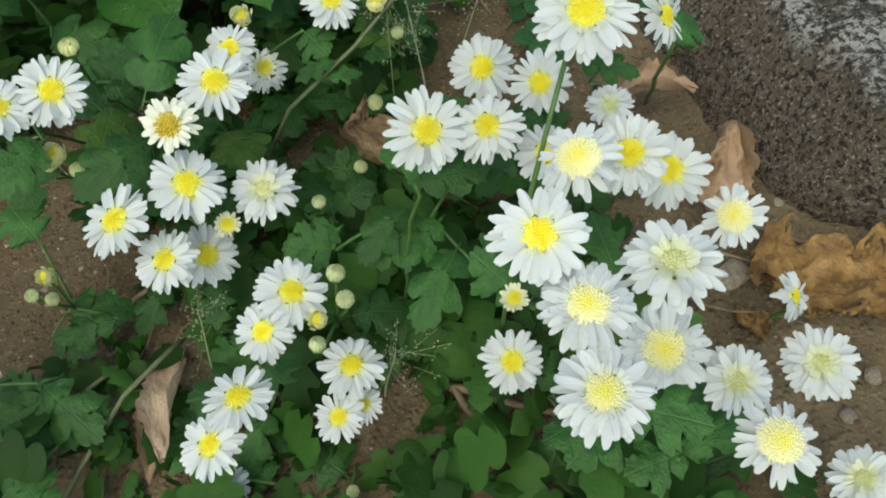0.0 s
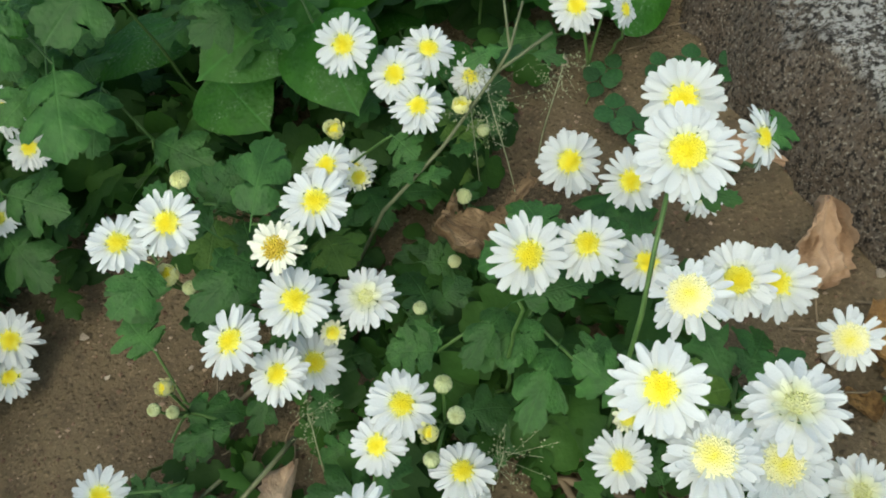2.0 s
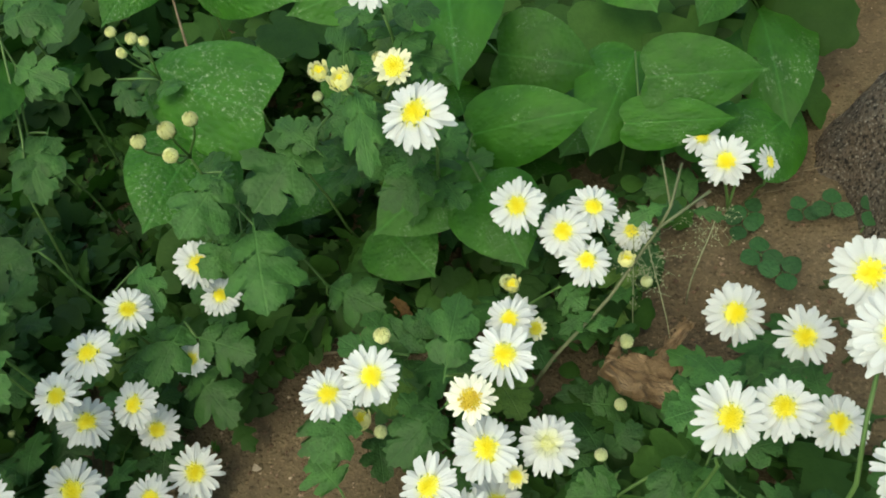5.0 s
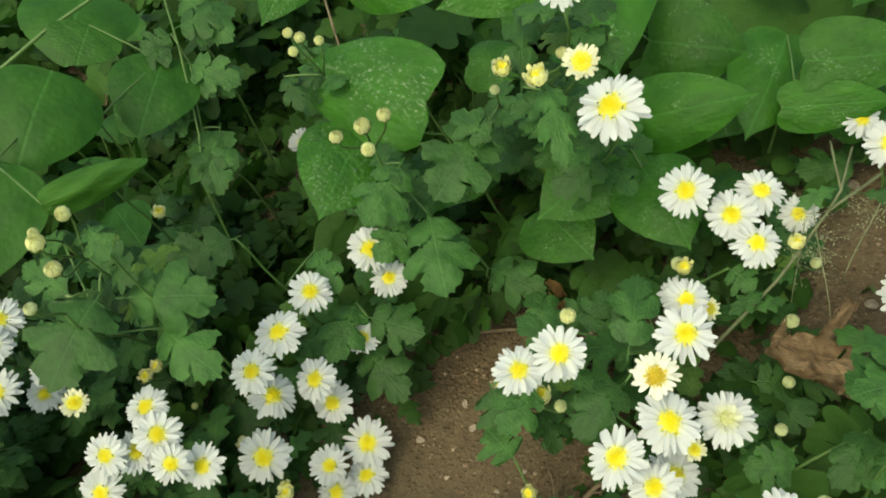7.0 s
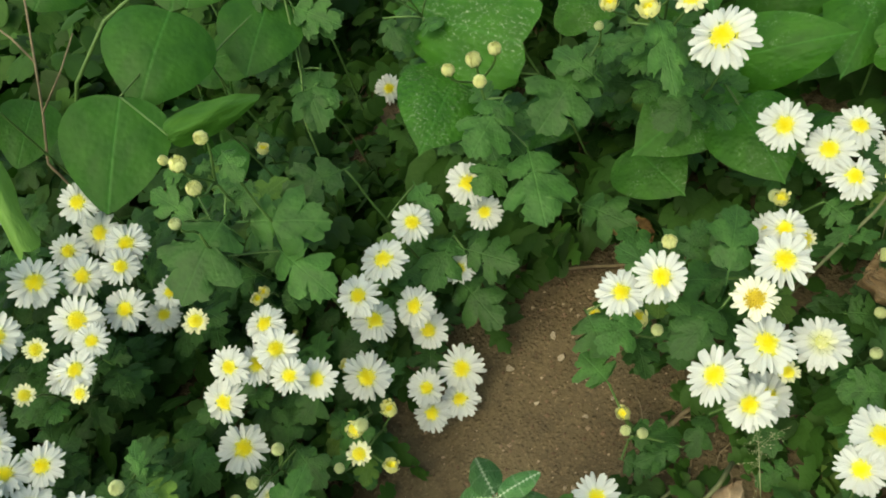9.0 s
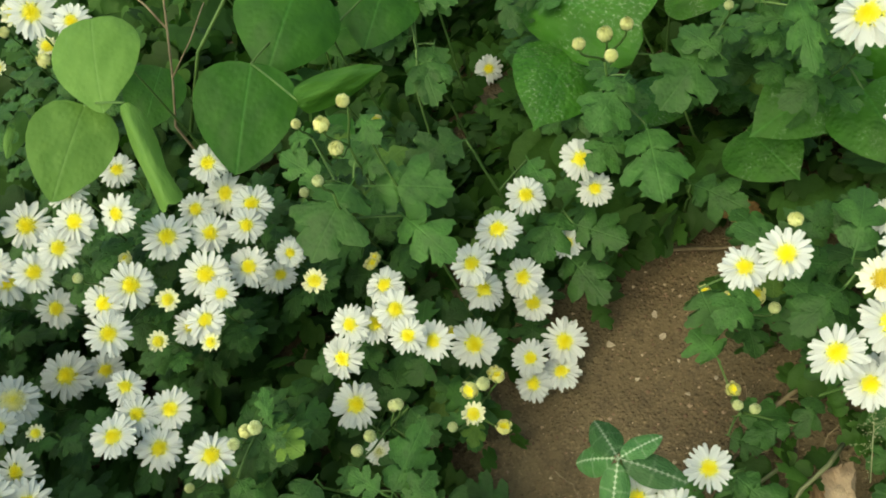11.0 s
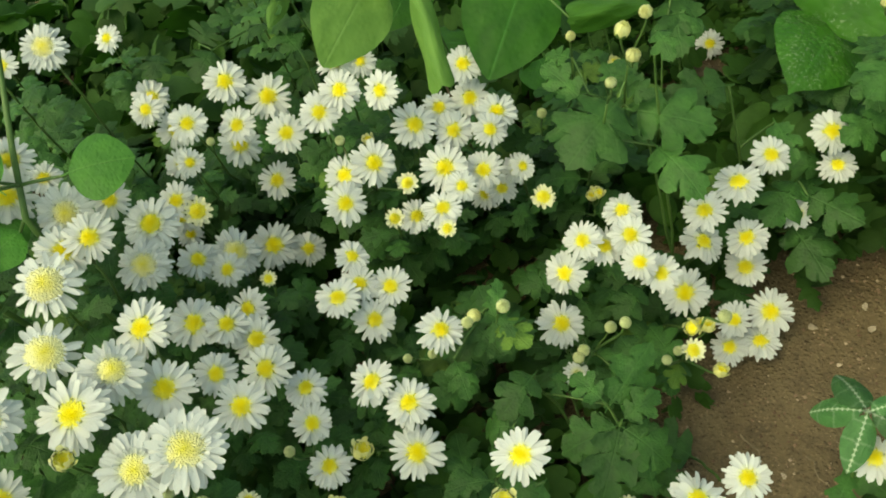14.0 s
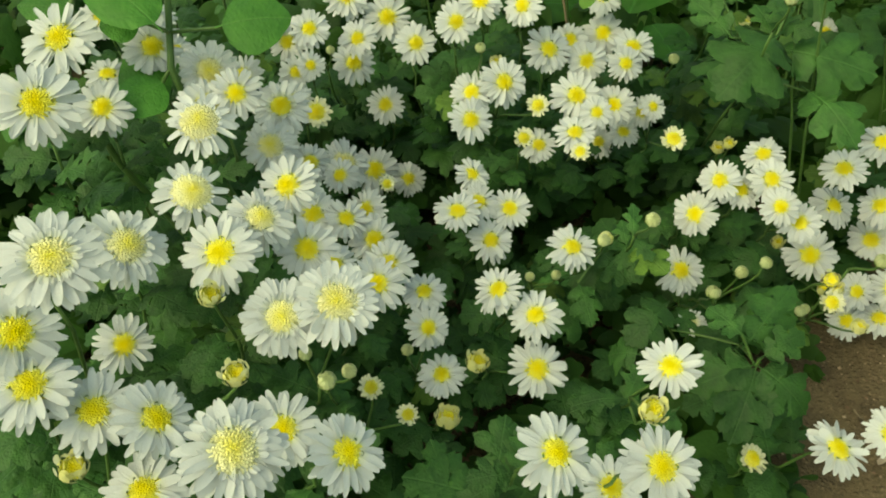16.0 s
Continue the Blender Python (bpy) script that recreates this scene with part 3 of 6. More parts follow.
LEAVES_VINE_LEFT = [
    (-0.665, 0.587, 0.358, -0.688, 0.495, 0.318, 0.106), (-0.691, 0.488, 0.34, -0.699, 0.392, 0.285, 0.097),
    (-0.628, 0.442, 0.327, -0.578, 0.524, 0.292, 0.032), (-0.619, 0.686, 0.29, -0.632, 0.594, 0.262, 0.091),
    (-0.773, 0.835, 0.3, -0.773, 0.728, 0.27, 0.132), (-0.874, 0.567, 0.29, -0.882, 0.494, 0.26, 0.068),
    (-0.903, 0.755, 0.34, -0.922, 0.698, 0.32, 0.088), (-0.693, 0.705, 0.33, -0.704, 0.664, 0.31, 0.074),
]
LEAVES_BEAN = [
    (-0.806, 0.462, 0.43, -0.771, 0.374, 0.39, 0.079), (-0.801, 0.388, 0.39, -0.812, 0.300, 0.357, 0.074),
    (-0.733, 0.367, 0.405, -0.680, 0.290, 0.355, 0.025), (-0.968, 0.451, 0.34, -0.953, 0.389, 0.33, 0.021),
]
LEAVES_WEED = [
    (-0.848, 0.057, 0.441, -0.813, 0.088, 0.435, 0.057), (-0.88, 0.015, 0.416, -0.887, -0.023, 0.413, 0.04),
    (-0.894, 0.033, 0.415, -0.91, 0, 0.414, 0.049), (-0.941, -0.033, 0.443, -0.921, -0.082, 0.425, 0.03),
    (-0.883, 0.022, 0.46, -0.901, 0.003, 0.464, 0.033), (-0.857, 0.014, 0.465, -0.92, 0.024, 0.494, 0.044),
    (-0.957, 0.022, 0.456, -0.99, 0.003, 0.467, 0.029),
]
BLADES_A = [
    (-0.272, 0.518, 0.277, -0.309, 0.463, 0.263, 0.062), (-0.326, 0.479, 0.223, -0.31, 0.412, 0.202, 0.059),
    (-0.343, 0.498, 0.269, -0.368, 0.448, 0.257, 0.048), (-0.543, 0.371, 0.282, -0.478, 0.378, 0.267, 0.056),
    (-0.522, 0.358, 0.251, -0.475, 0.325, 0.232, 0.045), (-0.587, 0.372, 0.278, -0.587, 0.31, 0.264, 0.055),
    (-0.487, 0.44, 0.262, -0.534, 0.409, 0.265, 0.043), (-0.403, 0.448, 0.129, -0.354, 0.434, 0.119, 0.046),
    (-0.421, 0.457, 0.136, -0.437, 0.403, 0.126, 0.044), (-0.417, 0.433, 0.097, -0.375, 0.388, 0.081, 0.048),
    (-0.591, 0.634, 0.223, -0.562, 0.57, 0.196, 0.055), (-0.597, 0.739, 0.322, -0.542, 0.693, 0.291, 0.048),
    (-0.292, 0.499, 0.124, -0.243, 0.474, 0.114, 0.044),
]
BLADES_B = [
    (-0.165, 0.344, 0.215, -0.155, 0.397, 0.228, 0.036), (-0.24, 0.333, 0.181, -0.263, 0.299, 0.176, 0.037),
    (-0.175, 0.328, 0.184, -0.209, 0.293, 0.178, 0.037), (-0.062, 0.286, 0.134, -0.093, 0.287, 0.133, 0.034),
    (-0.003, 0.293, 0.153, -0.038, 0.267, 0.146, 0.034), (-0.202, 0.457, 0.364, -0.192, 0.401, 0.344, 0.026),
    (-0.228, 0.515, 0.33, -0.227, 0.588, 0.345, 0.027), (-0.492, 0.667, 0.253, -0.472, 0.634, 0.237, 0.026),
    (-0.589, 0.681, 0.276, -0.54, 0.663, 0.258, 0.041), (-0.612, 0.702, 0.304, -0.637, 0.68, 0.303, 0.035),
    (-0.6, 0.646, 0.252, -0.621, 0.628, 0.251, 0.028), (-0.261, 0.503, 0.282, -0.293, 0.53, 0.294, 0.029),
    (-0.447, 0.487, 0.183, -0.423, 0.449, 0.169, 0.031),
]
BLADES_C = [
    (-0.601, 0.377, 0.287, -0.641, 0.396, 0.304, 0.031), (-0.551, 0.395, 0.286, -0.578, 0.417, 0.3, 0.027),
    (-0.015, 0.295, 0.163, -0.041, 0.262, 0.156, 0.025), (0.016, 0.274, 0.146, -0.007, 0.226, 0.136, 0.033),
    (0.006, 0.289, 0.16, -0.015, 0.262, 0.154, 0.022), (-0.06, 0.3, 0.136, -0.089, 0.282, 0.133, 0.027),
    (0.067, 0.255, 0.327, 0.09, 0.247, 0.327, 0.013), (-0.002, 0.257, 0.241, 0.032, 0.264, 0.243, 0.023),
    (0.086, 0.182, 0.06, 0.069, 0.155, 0.056, 0.033), (0.133, 0.145, 0.158, 0.102, 0.134, 0.154, 0.028),
    (0.127, 0.136, 0.18, 0.162, 0.154, 0.187, 0.018), (-0.023, 0.273, 0.087, -0.009, 0.235, 0.08, 0.034),
    (0.031, 0.263, 0.152, 0.048, 0.277, 0.156, 0.025),
]
BLADES_D = [
    (-0.252, 0.221, 0.068, -0.212, 0.19, 0.056, 0.037), (-0.263, 0.153, 0.058, -0.244, 0.172, 0.057, 0.03),
    (-0.194, 0.368, 0.203, -0.18, 0.399, 0.211, 0.028), (-0.207, 0.36, 0.181, -0.251, 0.388, 0.197, 0.033),
    (-0.085, 0.434, 0.179, -0.069, 0.418, 0.173, 0.028), (-0.181, 0.329, 0.145, -0.211, 0.361, 0.158, 0.033),
    (-0.157, 0.402, 0.208, -0.175, 0.373, 0.202, 0.033), (-0.558, 0.355, 0.299, -0.579, 0.288, 0.284, 0.065),
    (-0.527, 0.231, 0.135, -0.498, 0.203, 0.126, 0.032), (-0.531, 0.209, 0.111, -0.543, 0.17, 0.106, 0.037),
    (-0.521, 0.171, 0.059, -0.467, 0.17, 0.053, 0.043), (-0.603, 0.155, 0.096, -0.621, 0.121, 0.094, 0.035),
    (-0.634, 0.147, 0.154, -0.657, 0.105, 0.153, 0.04),
]
BLADES_E = [
    (-0.618, 0.181, 0.209, -0.589, 0.15, 0.197, 0.032), (-0.521, 0.166, 0.064, -0.547, 0.14, 0.064, 0.036),
    (-0.534, 0.308, 0.11, -0.549, 0.272, 0.104, 0.034), (-0.663, 0.542, 0.277, -0.689, 0.494, 0.266, 0.04),
    (-0.574, 0.636, 0.22, -0.571, 0.571, 0.196, 0.048), (-0.376, 0.519, 0.232, -0.358, 0.48, 0.217, 0.04),
    (-0.357, 0.505, 0.194, -0.385, 0.47, 0.185, 0.04), (-0.323, 0.511, 0.17, -0.325, 0.459, 0.153, 0.043),
    (-0.517, 0.36, 0.373, -0.5, 0.339, 0.363, 0.022), (-0.974, 0.439, 0.264, -1.016, 0.461, 0.284, 0.041),
    (-1.205, 0.427, 0.246, -1.198, 0.394, 0.234, 0.039), (-1.342, 0.297, 0.237, -1.264, 0.301, 0.206, 0.067),
    (-1.231, 0.418, 0.223, -1.244, 0.355, 0.211, 0.052),
]
BLADES_F = [
    (-1.171, 0.478, 0.217, -1.17, 0.431, 0.204, 0.05), (-1.204, 0.496, 0.22, -1.2, 0.527, 0.228, 0.053),
    (-0.624, 0.161, 0.205, -0.595, 0.146, 0.197, 0.036), (-0.562, 0.13, 0.201, -0.575, 0.09, 0.195, 0.036),
    (-0.504, 0.145, 0.172, -0.488, 0.181, 0.179, 0.031), (-0.269, 0.233, 0.05, -0.288, 0.22, 0.052, 0.024),
    (-0.099, 0.162, 0.038, -0.126, 0.182, 0.043, 0.028), (-0.156, 0.213, 0.038, -0.167, 0.195, 0.037, 0.02),
    (-0.212, 0.264, 0.081, -0.247, 0.248, 0.084, 0.022), (-0.245, 0.19, 0.051, -0.276, 0.198, 0.058, 0.021),
]
BLADES_G = [
    (-0.484, 0.121, 0.176, -0.448, 0.114, 0.152, 0.039), (-0.488, 0.118, 0.176, -0.488, 0.069, 0.15, 0.043),
    (-0.492, 0.121, 0.176, -0.526, 0.092, 0.165, 0.04), (-0.497, 0.135, 0.19, -0.484, 0.193, 0.195, 0.036),
    (-0.504, 0.129, 0.2, -0.531, 0.139, 0.205, 0.025), (-0.483, 0.124, 0.19, -0.464, 0.151, 0.195, 0.025),
    (-0.626, 0.174, 0.2, -0.636, 0.127, 0.185, 0.037), (-0.63, 0.126, 0.2, -0.61, 0.104, 0.185, 0.026),
    (-0.565, 0.088, 0.19, -0.588, 0.086, 0.18, 0.029), (-0.547, 0.031, 0.19, -0.589, 0.03, 0.18, 0.028),
    (-0.523, 0.051, 0.19, -0.534, 0.025, 0.175, 0.025), (-0.553, 0.159, 0.17, -0.549, 0.137, 0.165, 0.018),
]
BLADES_H = [
    (-0.228, 0.213, 0.055, -0.242, 0.188, 0.045, 0.03), (-0.268, 0.228, 0.05, -0.296, 0.228, 0.05, 0.027),
    (-0.234, 0.143, 0.06, -0.259, 0.167, 0.06, 0.033), (-0.229, 0.214, 0.04, -0.204, 0.192, 0.035, 0.024),
    (0.086, 0.184, 0.065, 0.084, 0.147, 0.055, 0.037), (0.136, 0.193, 0.08, 0.128, 0.157, 0.07, 0.037),
    (0.184, 0.18, 0.12, 0.152, 0.165, 0.1, 0.02), (0.074, 0.201, 0.11, 0.065, 0.23, 0.12, 0.021),
    (0.058, 0.147, 0.07, 0.031, 0.156, 0.07, 0.021), (0.16, 0.21, 0.09, 0.152, 0.187, 0.08, 0.025),
    (-0.023, 0.244, 0.06, -0.046, 0.228, 0.05, 0.027), (-0.106, 0.207, 0.05, -0.121, 0.169, 0.04, 0.026),
]
BLADES_I = [
    (-0.281, 0.358, 0.14, -0.266, 0.329, 0.12, 0.044), (-0.251, 0.291, 0.06, -0.218, 0.281, 0.05, 0.03),
    (-0.189, 0.302, 0.06, -0.205, 0.269, 0.05, 0.024), (-0.084, 0.339, 0.09, -0.058, 0.317, 0.07, 0.037),
    (-0.126, 0.258, 0.06, -0.153, 0.246, 0.05, 0.028), (-0.071, 0.379, 0.1, -0.039, 0.38, 0.09, 0.038),
    (-0.2, 0.347, 0.13, -0.209, 0.327, 0.1, 0.038), (-0.27, 0.318, 0.1, -0.291, 0.339, 0.11, 0.039),
    (-0.25, 0.282, 0.06, -0.21, 0.289, 0.05, 0.029), (-0.258, 0.262, 0.06, -0.232, 0.257, 0.05, 0.029),
    (-0.249, 0.229, 0.06, -0.265, 0.201, 0.05, 0.033), (-0.232, 0.211, 0.06, -0.211, 0.204, 0.05, 0.027),
]


# ---- small builders ----
UP = Vector((0, 0, 1))


def camera_side(p):
    """A point near the camera's path before p; heads and blades turn to it to fit the view."""
    f = min(1.0, max(0.0, (0.1 - p[0]) / 1.1))
    return Vector((0.0 - 0.40 * f, 0.02 - 0.27 * f, 0.59 + 0.16 * min(1.0, 4 * f)))


def rise(x, y):
    """The height of the ground: level on one side, rising gently towards the boulder."""
    x = np.asarray(x, float)
    s = x + 0.375
    soft = 0.5 * (s + np.sqrt(s * s + 0.004)) - 0.012
    return 0.175 * np.minimum(soft, 0.68) - 0.003


def mesh_of(name, verts, faces, material, smooth=True):
    me = bpy.data.meshes.new(name)
    me.from_pydata([tuple(v) for v in verts], [], faces)
    me.materials.append(material)
    if smooth:
        me.polygons.foreach_set("use_smooth", [True] * len(me.polygons))
    me.update()
    return me


def thing(name, base, label, category, group=""):
    ob = new(name)
    ob.empty_display_size = 0.02
    ob.location = base
    ob["base"] = [float(v) for v in base]
    return tagged(ob, label, category, group)


def under(name, me, parent, m=None, label=""):
    """A part under a thing; m is its place in the world."""
    ob = new(name, me)
    ob.parent = parent
    m = m if m is not None else Matrix.Identity(4)
    ob.matrix_basis = Matrix.Translation(-Vector(parent["base"])) @ m
    if label:
        ob["label"] = label
    return ob


def below(name, me, part_ob, m=None, label=""):
    """A sub-part, placed in its part's own space."""
    ob = new(name, me)
    ob.parent = part_ob
    ob.matrix_basis = m if m is not None else Matrix.Identity(4)
    if label:
        ob["label"] = label
    return ob


def tube(name, points, r0, r1, material, sides=6):
    """A tapered stalk along points."""
    pts = [Vector(p) for p in points]
    verts, faces = [], []
    side = None
    for i, p in enumerate(pts):
        d = (pts[min(i + 1, len(pts) - 1)] - pts[max(i - 1, 0)]).normalized()
        if side is None:
            side = d.orthogonal().normalized()
        side = (side - d * side.dot(d)).normalized()
        other = d.cross(side)
        r = r0 + (r1 - r0) * i / (len(pts) - 1)
        for k in range(sides):
            a = 2 * math.pi * k / sides
            verts.append(p + side * (r * math.cos(a)) + other * (r * math.sin(a)))
    for i in range(len(pts) - 1):
        for k in range(sides):
            a, b = i * sides + k, i * sides + (k + 1) % sides
            faces.append((a, b, b + sides, a + sides))
    faces.append(tuple(range(sides))[::-1])
    faces.append(tuple(range(len(verts) - sides, len(verts))))
    return mesh_of(name, verts, faces, material)


def bend(a, b, steps, sag, rng, start=None, wobble=0.0):
    """Points on a curve from a to b that leaves a upwards (or along start) and arrives at b from below."""
    a, b = Vector(a), Vector(b)
    d = (b - a).length
    c1 = a + (start if start is not None else UP).normalized() * d * 0.35
    c2 = b - Vector((0, 0, 1)) * d * sag
    out = []
    for i in range(steps + 1):
        t = i / steps
        p = a * (1 - t) ** 3 + c1 * (3 * t * (1 - t) ** 2) + c2 * (3 * t * t * (1 - t)) + b * t**3
        if 0 < i < steps and wobble:
            p = p + Vector((rng.uniform(-1, 1), rng.uniform(-1, 1), rng.uniform(-1, 1))) * wobble
        out.append(p)
    return out


def frame_from(origin, along, normal, sx=1.0, sy=1.0, sz=1.0):
    """A pose with y along a direction and z as near as may be to a normal, with scales."""
    y = Vector(along).normalized()
    z = Vector(normal)
    z = (z - y * z.dot(y))
    z = z.normalized() if z.length > 1e-5 else y.orthogonal().normalized()
    x = y.cross(z)
    m = Matrix.Identity(4)
    for i, (v, s) in enumerate(((x, sx), (y, sy), (z, sz))):
        m[0][i], m[1][i], m[2][i] = v[0] * s, v[1] * s, v[2] * s
    m.translation = origin
    return m


# ---- leaf blades: half outlines (across, along), base at 0, tip at 1 ----
SIMPLE_LOBED = [(0.012, -0.16), (0.016, -0.02), (0.12, 0.01), (0.25, 0.05), (0.34, 0.12), (0.365, 0.19), (0.32, 0.26), (0.235, 0.30), (0.33, 0.345), (0.45, 0.40), (0.50, 0.49), (0.485, 0.575), (0.40, 0.635), (0.27, 0.64), (0.32, 0.71), (0.335, 0.80), (0.28, 0.89), (0.18, 0.915), (0.14, 0.93), (0.09, 0.985), (0.04, 1.0), (0.0, 1.005)]
LOBED = [(0.012, -0.2), (0.016, -0.02), (0.07, 0.01), (0.17, 0.02), (0.26, 0.045), (0.325, 0.085), (0.33, 0.135), (0.375, 0.165), (0.38, 0.225), (0.325, 0.275), (0.23, 0.30), (0.165, 0.34), (0.25, 0.375), (0.36, 0.395), (0.435, 0.44), (0.44, 0.50), (0.495, 0.545), (0.48, 0.62), (0.415, 0.645), (0.375, 0.69), (0.28, 0.675), (0.18, 0.655)]
LOBED += [(0.225, 0.715), (0.275, 0.77), (0.255, 0.825), (0.26, 0.885), (0.195, 0.915), (0.14, 0.92), (0.11, 0.975), (0.05, 0.99), (0.0, 1.03)]
NARROW_LOBED = [(0.012, -0.2), (0.02, 0.0), (0.08, 0.06), (0.17, 0.14), (0.24, 0.24), (0.17, 0.30), (0.13, 0.34), (0.22, 0.42), (0.33, 0.52), (0.31, 0.60), (0.20, 0.60), (0.15, 0.63), (0.19, 0.72), (0.23, 0.81), (0.16, 0.86), (0.10, 0.88), (0.06, 0.97), (0.0, 1.0)]
HEART = [(0.01, 0.0), (0.05, -0.02), (0.14, -0.045), (0.26, -0.05), (0.37, -0.015), (0.455, 0.065), (0.50, 0.17), (0.505, 0.30), (0.475, 0.43), (0.42, 0.56), (0.34, 0.685), (0.25, 0.79), (0.155, 0.88), (0.08, 0.935), (0.03, 0.98), (0.0, 1.03)]
BLUNT = [(0.01, 0.0), (0.10, -0.012), (0.22, 0.0), (0.335, 0.045), (0.425, 0.12), (0.48, 0.22), (0.50, 0.33), (0.485, 0.45), (0.44, 0.57), (0.37, 0.68), (0.29, 0.775), (0.205, 0.86), (0.13, 0.925), (0.07, 0.97), (0.0, 1.0)]
STRAP = [(0.01, 0.0), (0.16, 0.01), (0.30, 0.06), (0.40, 0.15), (0.44, 0.28), (0.43, 0.42), (0.39, 0.55), (0.37, 0.66), (0.41, 0.77), (0.46, 0.87), (0.40, 0.94), (0.22, 0.985), (0.0, 0.97)]
OVATE = [(0.01, -0.12), (0.015, 0.0), (0.12, 0.03), (0.26, 0.09), (0.38, 0.20), (0.45, 0.34), (0.46, 0.48), (0.42, 0.62), (0.33, 0.76), (0.21, 0.88), (0.09, 0.97), (0.0, 1.0)]


def blade(name, half, material, seed, arch=0.08, cup=0.35, ripple=0.02, columns=3, jag=0.0):
    """A leaf blade as a strip grid out from its midrib, arched, cupped and rippled."""
    rng = random.Random(seed)
    verts, faces = [], []
    rows = len(half)
    lo, hi = half[0][1], half[-1][1]
    jx, jy = [1 + rng.uniform(-jag, jag) for _ in range(2 * rows)], [rng.uniform(-jag, jag) * 0.25 for _ in range(2 * rows)]
    tilt = rng.uniform(-0.12, 0.12)

    def lift(x, y):
        w = max(0.0, min(1.0, (y - lo) / (hi - lo)))
        z = arch * math.sin(math.pi * w) - cup * x * x + tilt * x * w
        return z + ripple * (math.sin(9 * y + 13 * x + seed) + 0.7 * math.sin(17 * x - 11 * y + 2 * seed)) * min(1.0, abs(x) * 6)

    for s in (-1, 1):
        start, spine = len(verts), lo
        for i, (hx, hy) in enumerate(half):
            k = i if s < 0 else rows + i
            ex, ey = hx * jx[k], hy + jy[k] * (0 < i < rows - 1)
            spine = max(spine, min(hi, hy - 0.45 * hx))
            for c in range(columns + 1):
                f = c / columns
                x, y = s * ex * f, spine + (ey - spine) * f
                verts.append((x, y, lift(x, y)))
        n = columns + 1
        for i in range(rows - 1):
            for c in range(columns):
                a = start + i * n + c
                q = (a, a + 1, a + n + 1, a + n)
                faces.append(q if s > 0 else q[::-1])
    me = mesh_of(name, verts, faces, material)
    bm = bmesh.new()
    bm.from_mesh(me)
    bmesh.ops.remove_doubles(bm, verts=bm.verts, dist=0.0008)
    bm.to_mesh(me)
    bm.free()
    return me


def curled_leaf(name, material, seed, roll):
    """A dead leaf rolled up along its length and crumpled, with a torn edge."""
    rng = random.Random(seed)
    verts, faces = [], []
    rows, columns = 22, 18
    torn = [rng.uniform(0.8, 1.1) for _ in range(rows + 1)]
    for i in range(rows + 1):
        u = i / rows
        w = 0.5 * math.sin(math.pi * min(1.0, 0.06 + 0.92 * u ** 0.8)) ** 0.7 * torn[i]
        turn = roll * (0.75 + 0.4 * math.sin(5 * u + seed))
        for k in range(columns + 1):
            v = 2 * k / columns - 1
            a = v * turn
            r = w / max(turn, 0.4)
            p = Vector((r * math.sin(a) * 1.1, u, r * (1 - math.cos(a)) + 0.16 * math.sin(3.1 * u)))
            q = Vector((v * 1.1, u * 2.4, seed))
            p += Vector((noise.noise(q * 1.6), noise.noise(q * 1.6 + Vector((5, 0, 0))) * 0.6, noise.noise(q * 1.6 + Vector((0, 5, 0))))) * 0.11
            p.z += 0.02 * math.sin(14 * u + 6 * v)
            verts.append(p)
    n = columns + 1
    for i in range(rows):
        for k in range(columns):
            a = i * n + k
            faces.append((a, a + 1, a + n + 1, a + n))
    return mesh_of(name, verts, faces, material)


def crumpled_leaf(name, material, seed, cupped, crease, blunt=0.75):
    """A dead oval leaf: raised midrib, sharp creases, edges curled up and torn."""
    rng = random.Random(seed)
    verts, faces = [], []
    rows, columns = 30, 22
    torn = [rng.uniform(0.86, 1.06) for _ in range(2 * rows + 2)]
    for i in range(rows + 1):
        u = i / rows
        w = 0.5 * math.sin(math.pi * min(1.0, 0.05 + 0.95 * u ** 0.75)) ** blunt
        for k in range(columns + 1):
            v = 2 * k / columns - 1
            e = w * (torn[i] if v < 0 else torn[rows + i])
            q = Vector((v * 1.7, u * 2.3, seed * 1.7))
            fold = noise.ridged_multi_fractal(q, 0.9, 2.1, 4, 0.9, 1.8) - 1.2
            p = Vector((e * v * (1 - 0.25 * abs(v) * cupped), u, cupped * e * v * v * (0.7 + 0.5 * math.sin(4 * u + seed)) + 0.10 * math.sin(math.pi * u)))
            p.z += crease * fold * min(1.0, 0.35 + abs(v)) - 0.03 * math.exp(-(v / 0.06) ** 2) + 0.10 * max(0.0, u - 0.75)
            p.x += 0.05 * noise.noise(q * 1.3 + Vector((9, 0, 0)))
            verts.append(p)
    n = columns + 1
    for i in range(rows):
        for k in range(columns):
            a = i * n + k
            faces.append((a, a + 1, a + n + 1, a + n))
    return mesh_of(name, verts, faces, material)


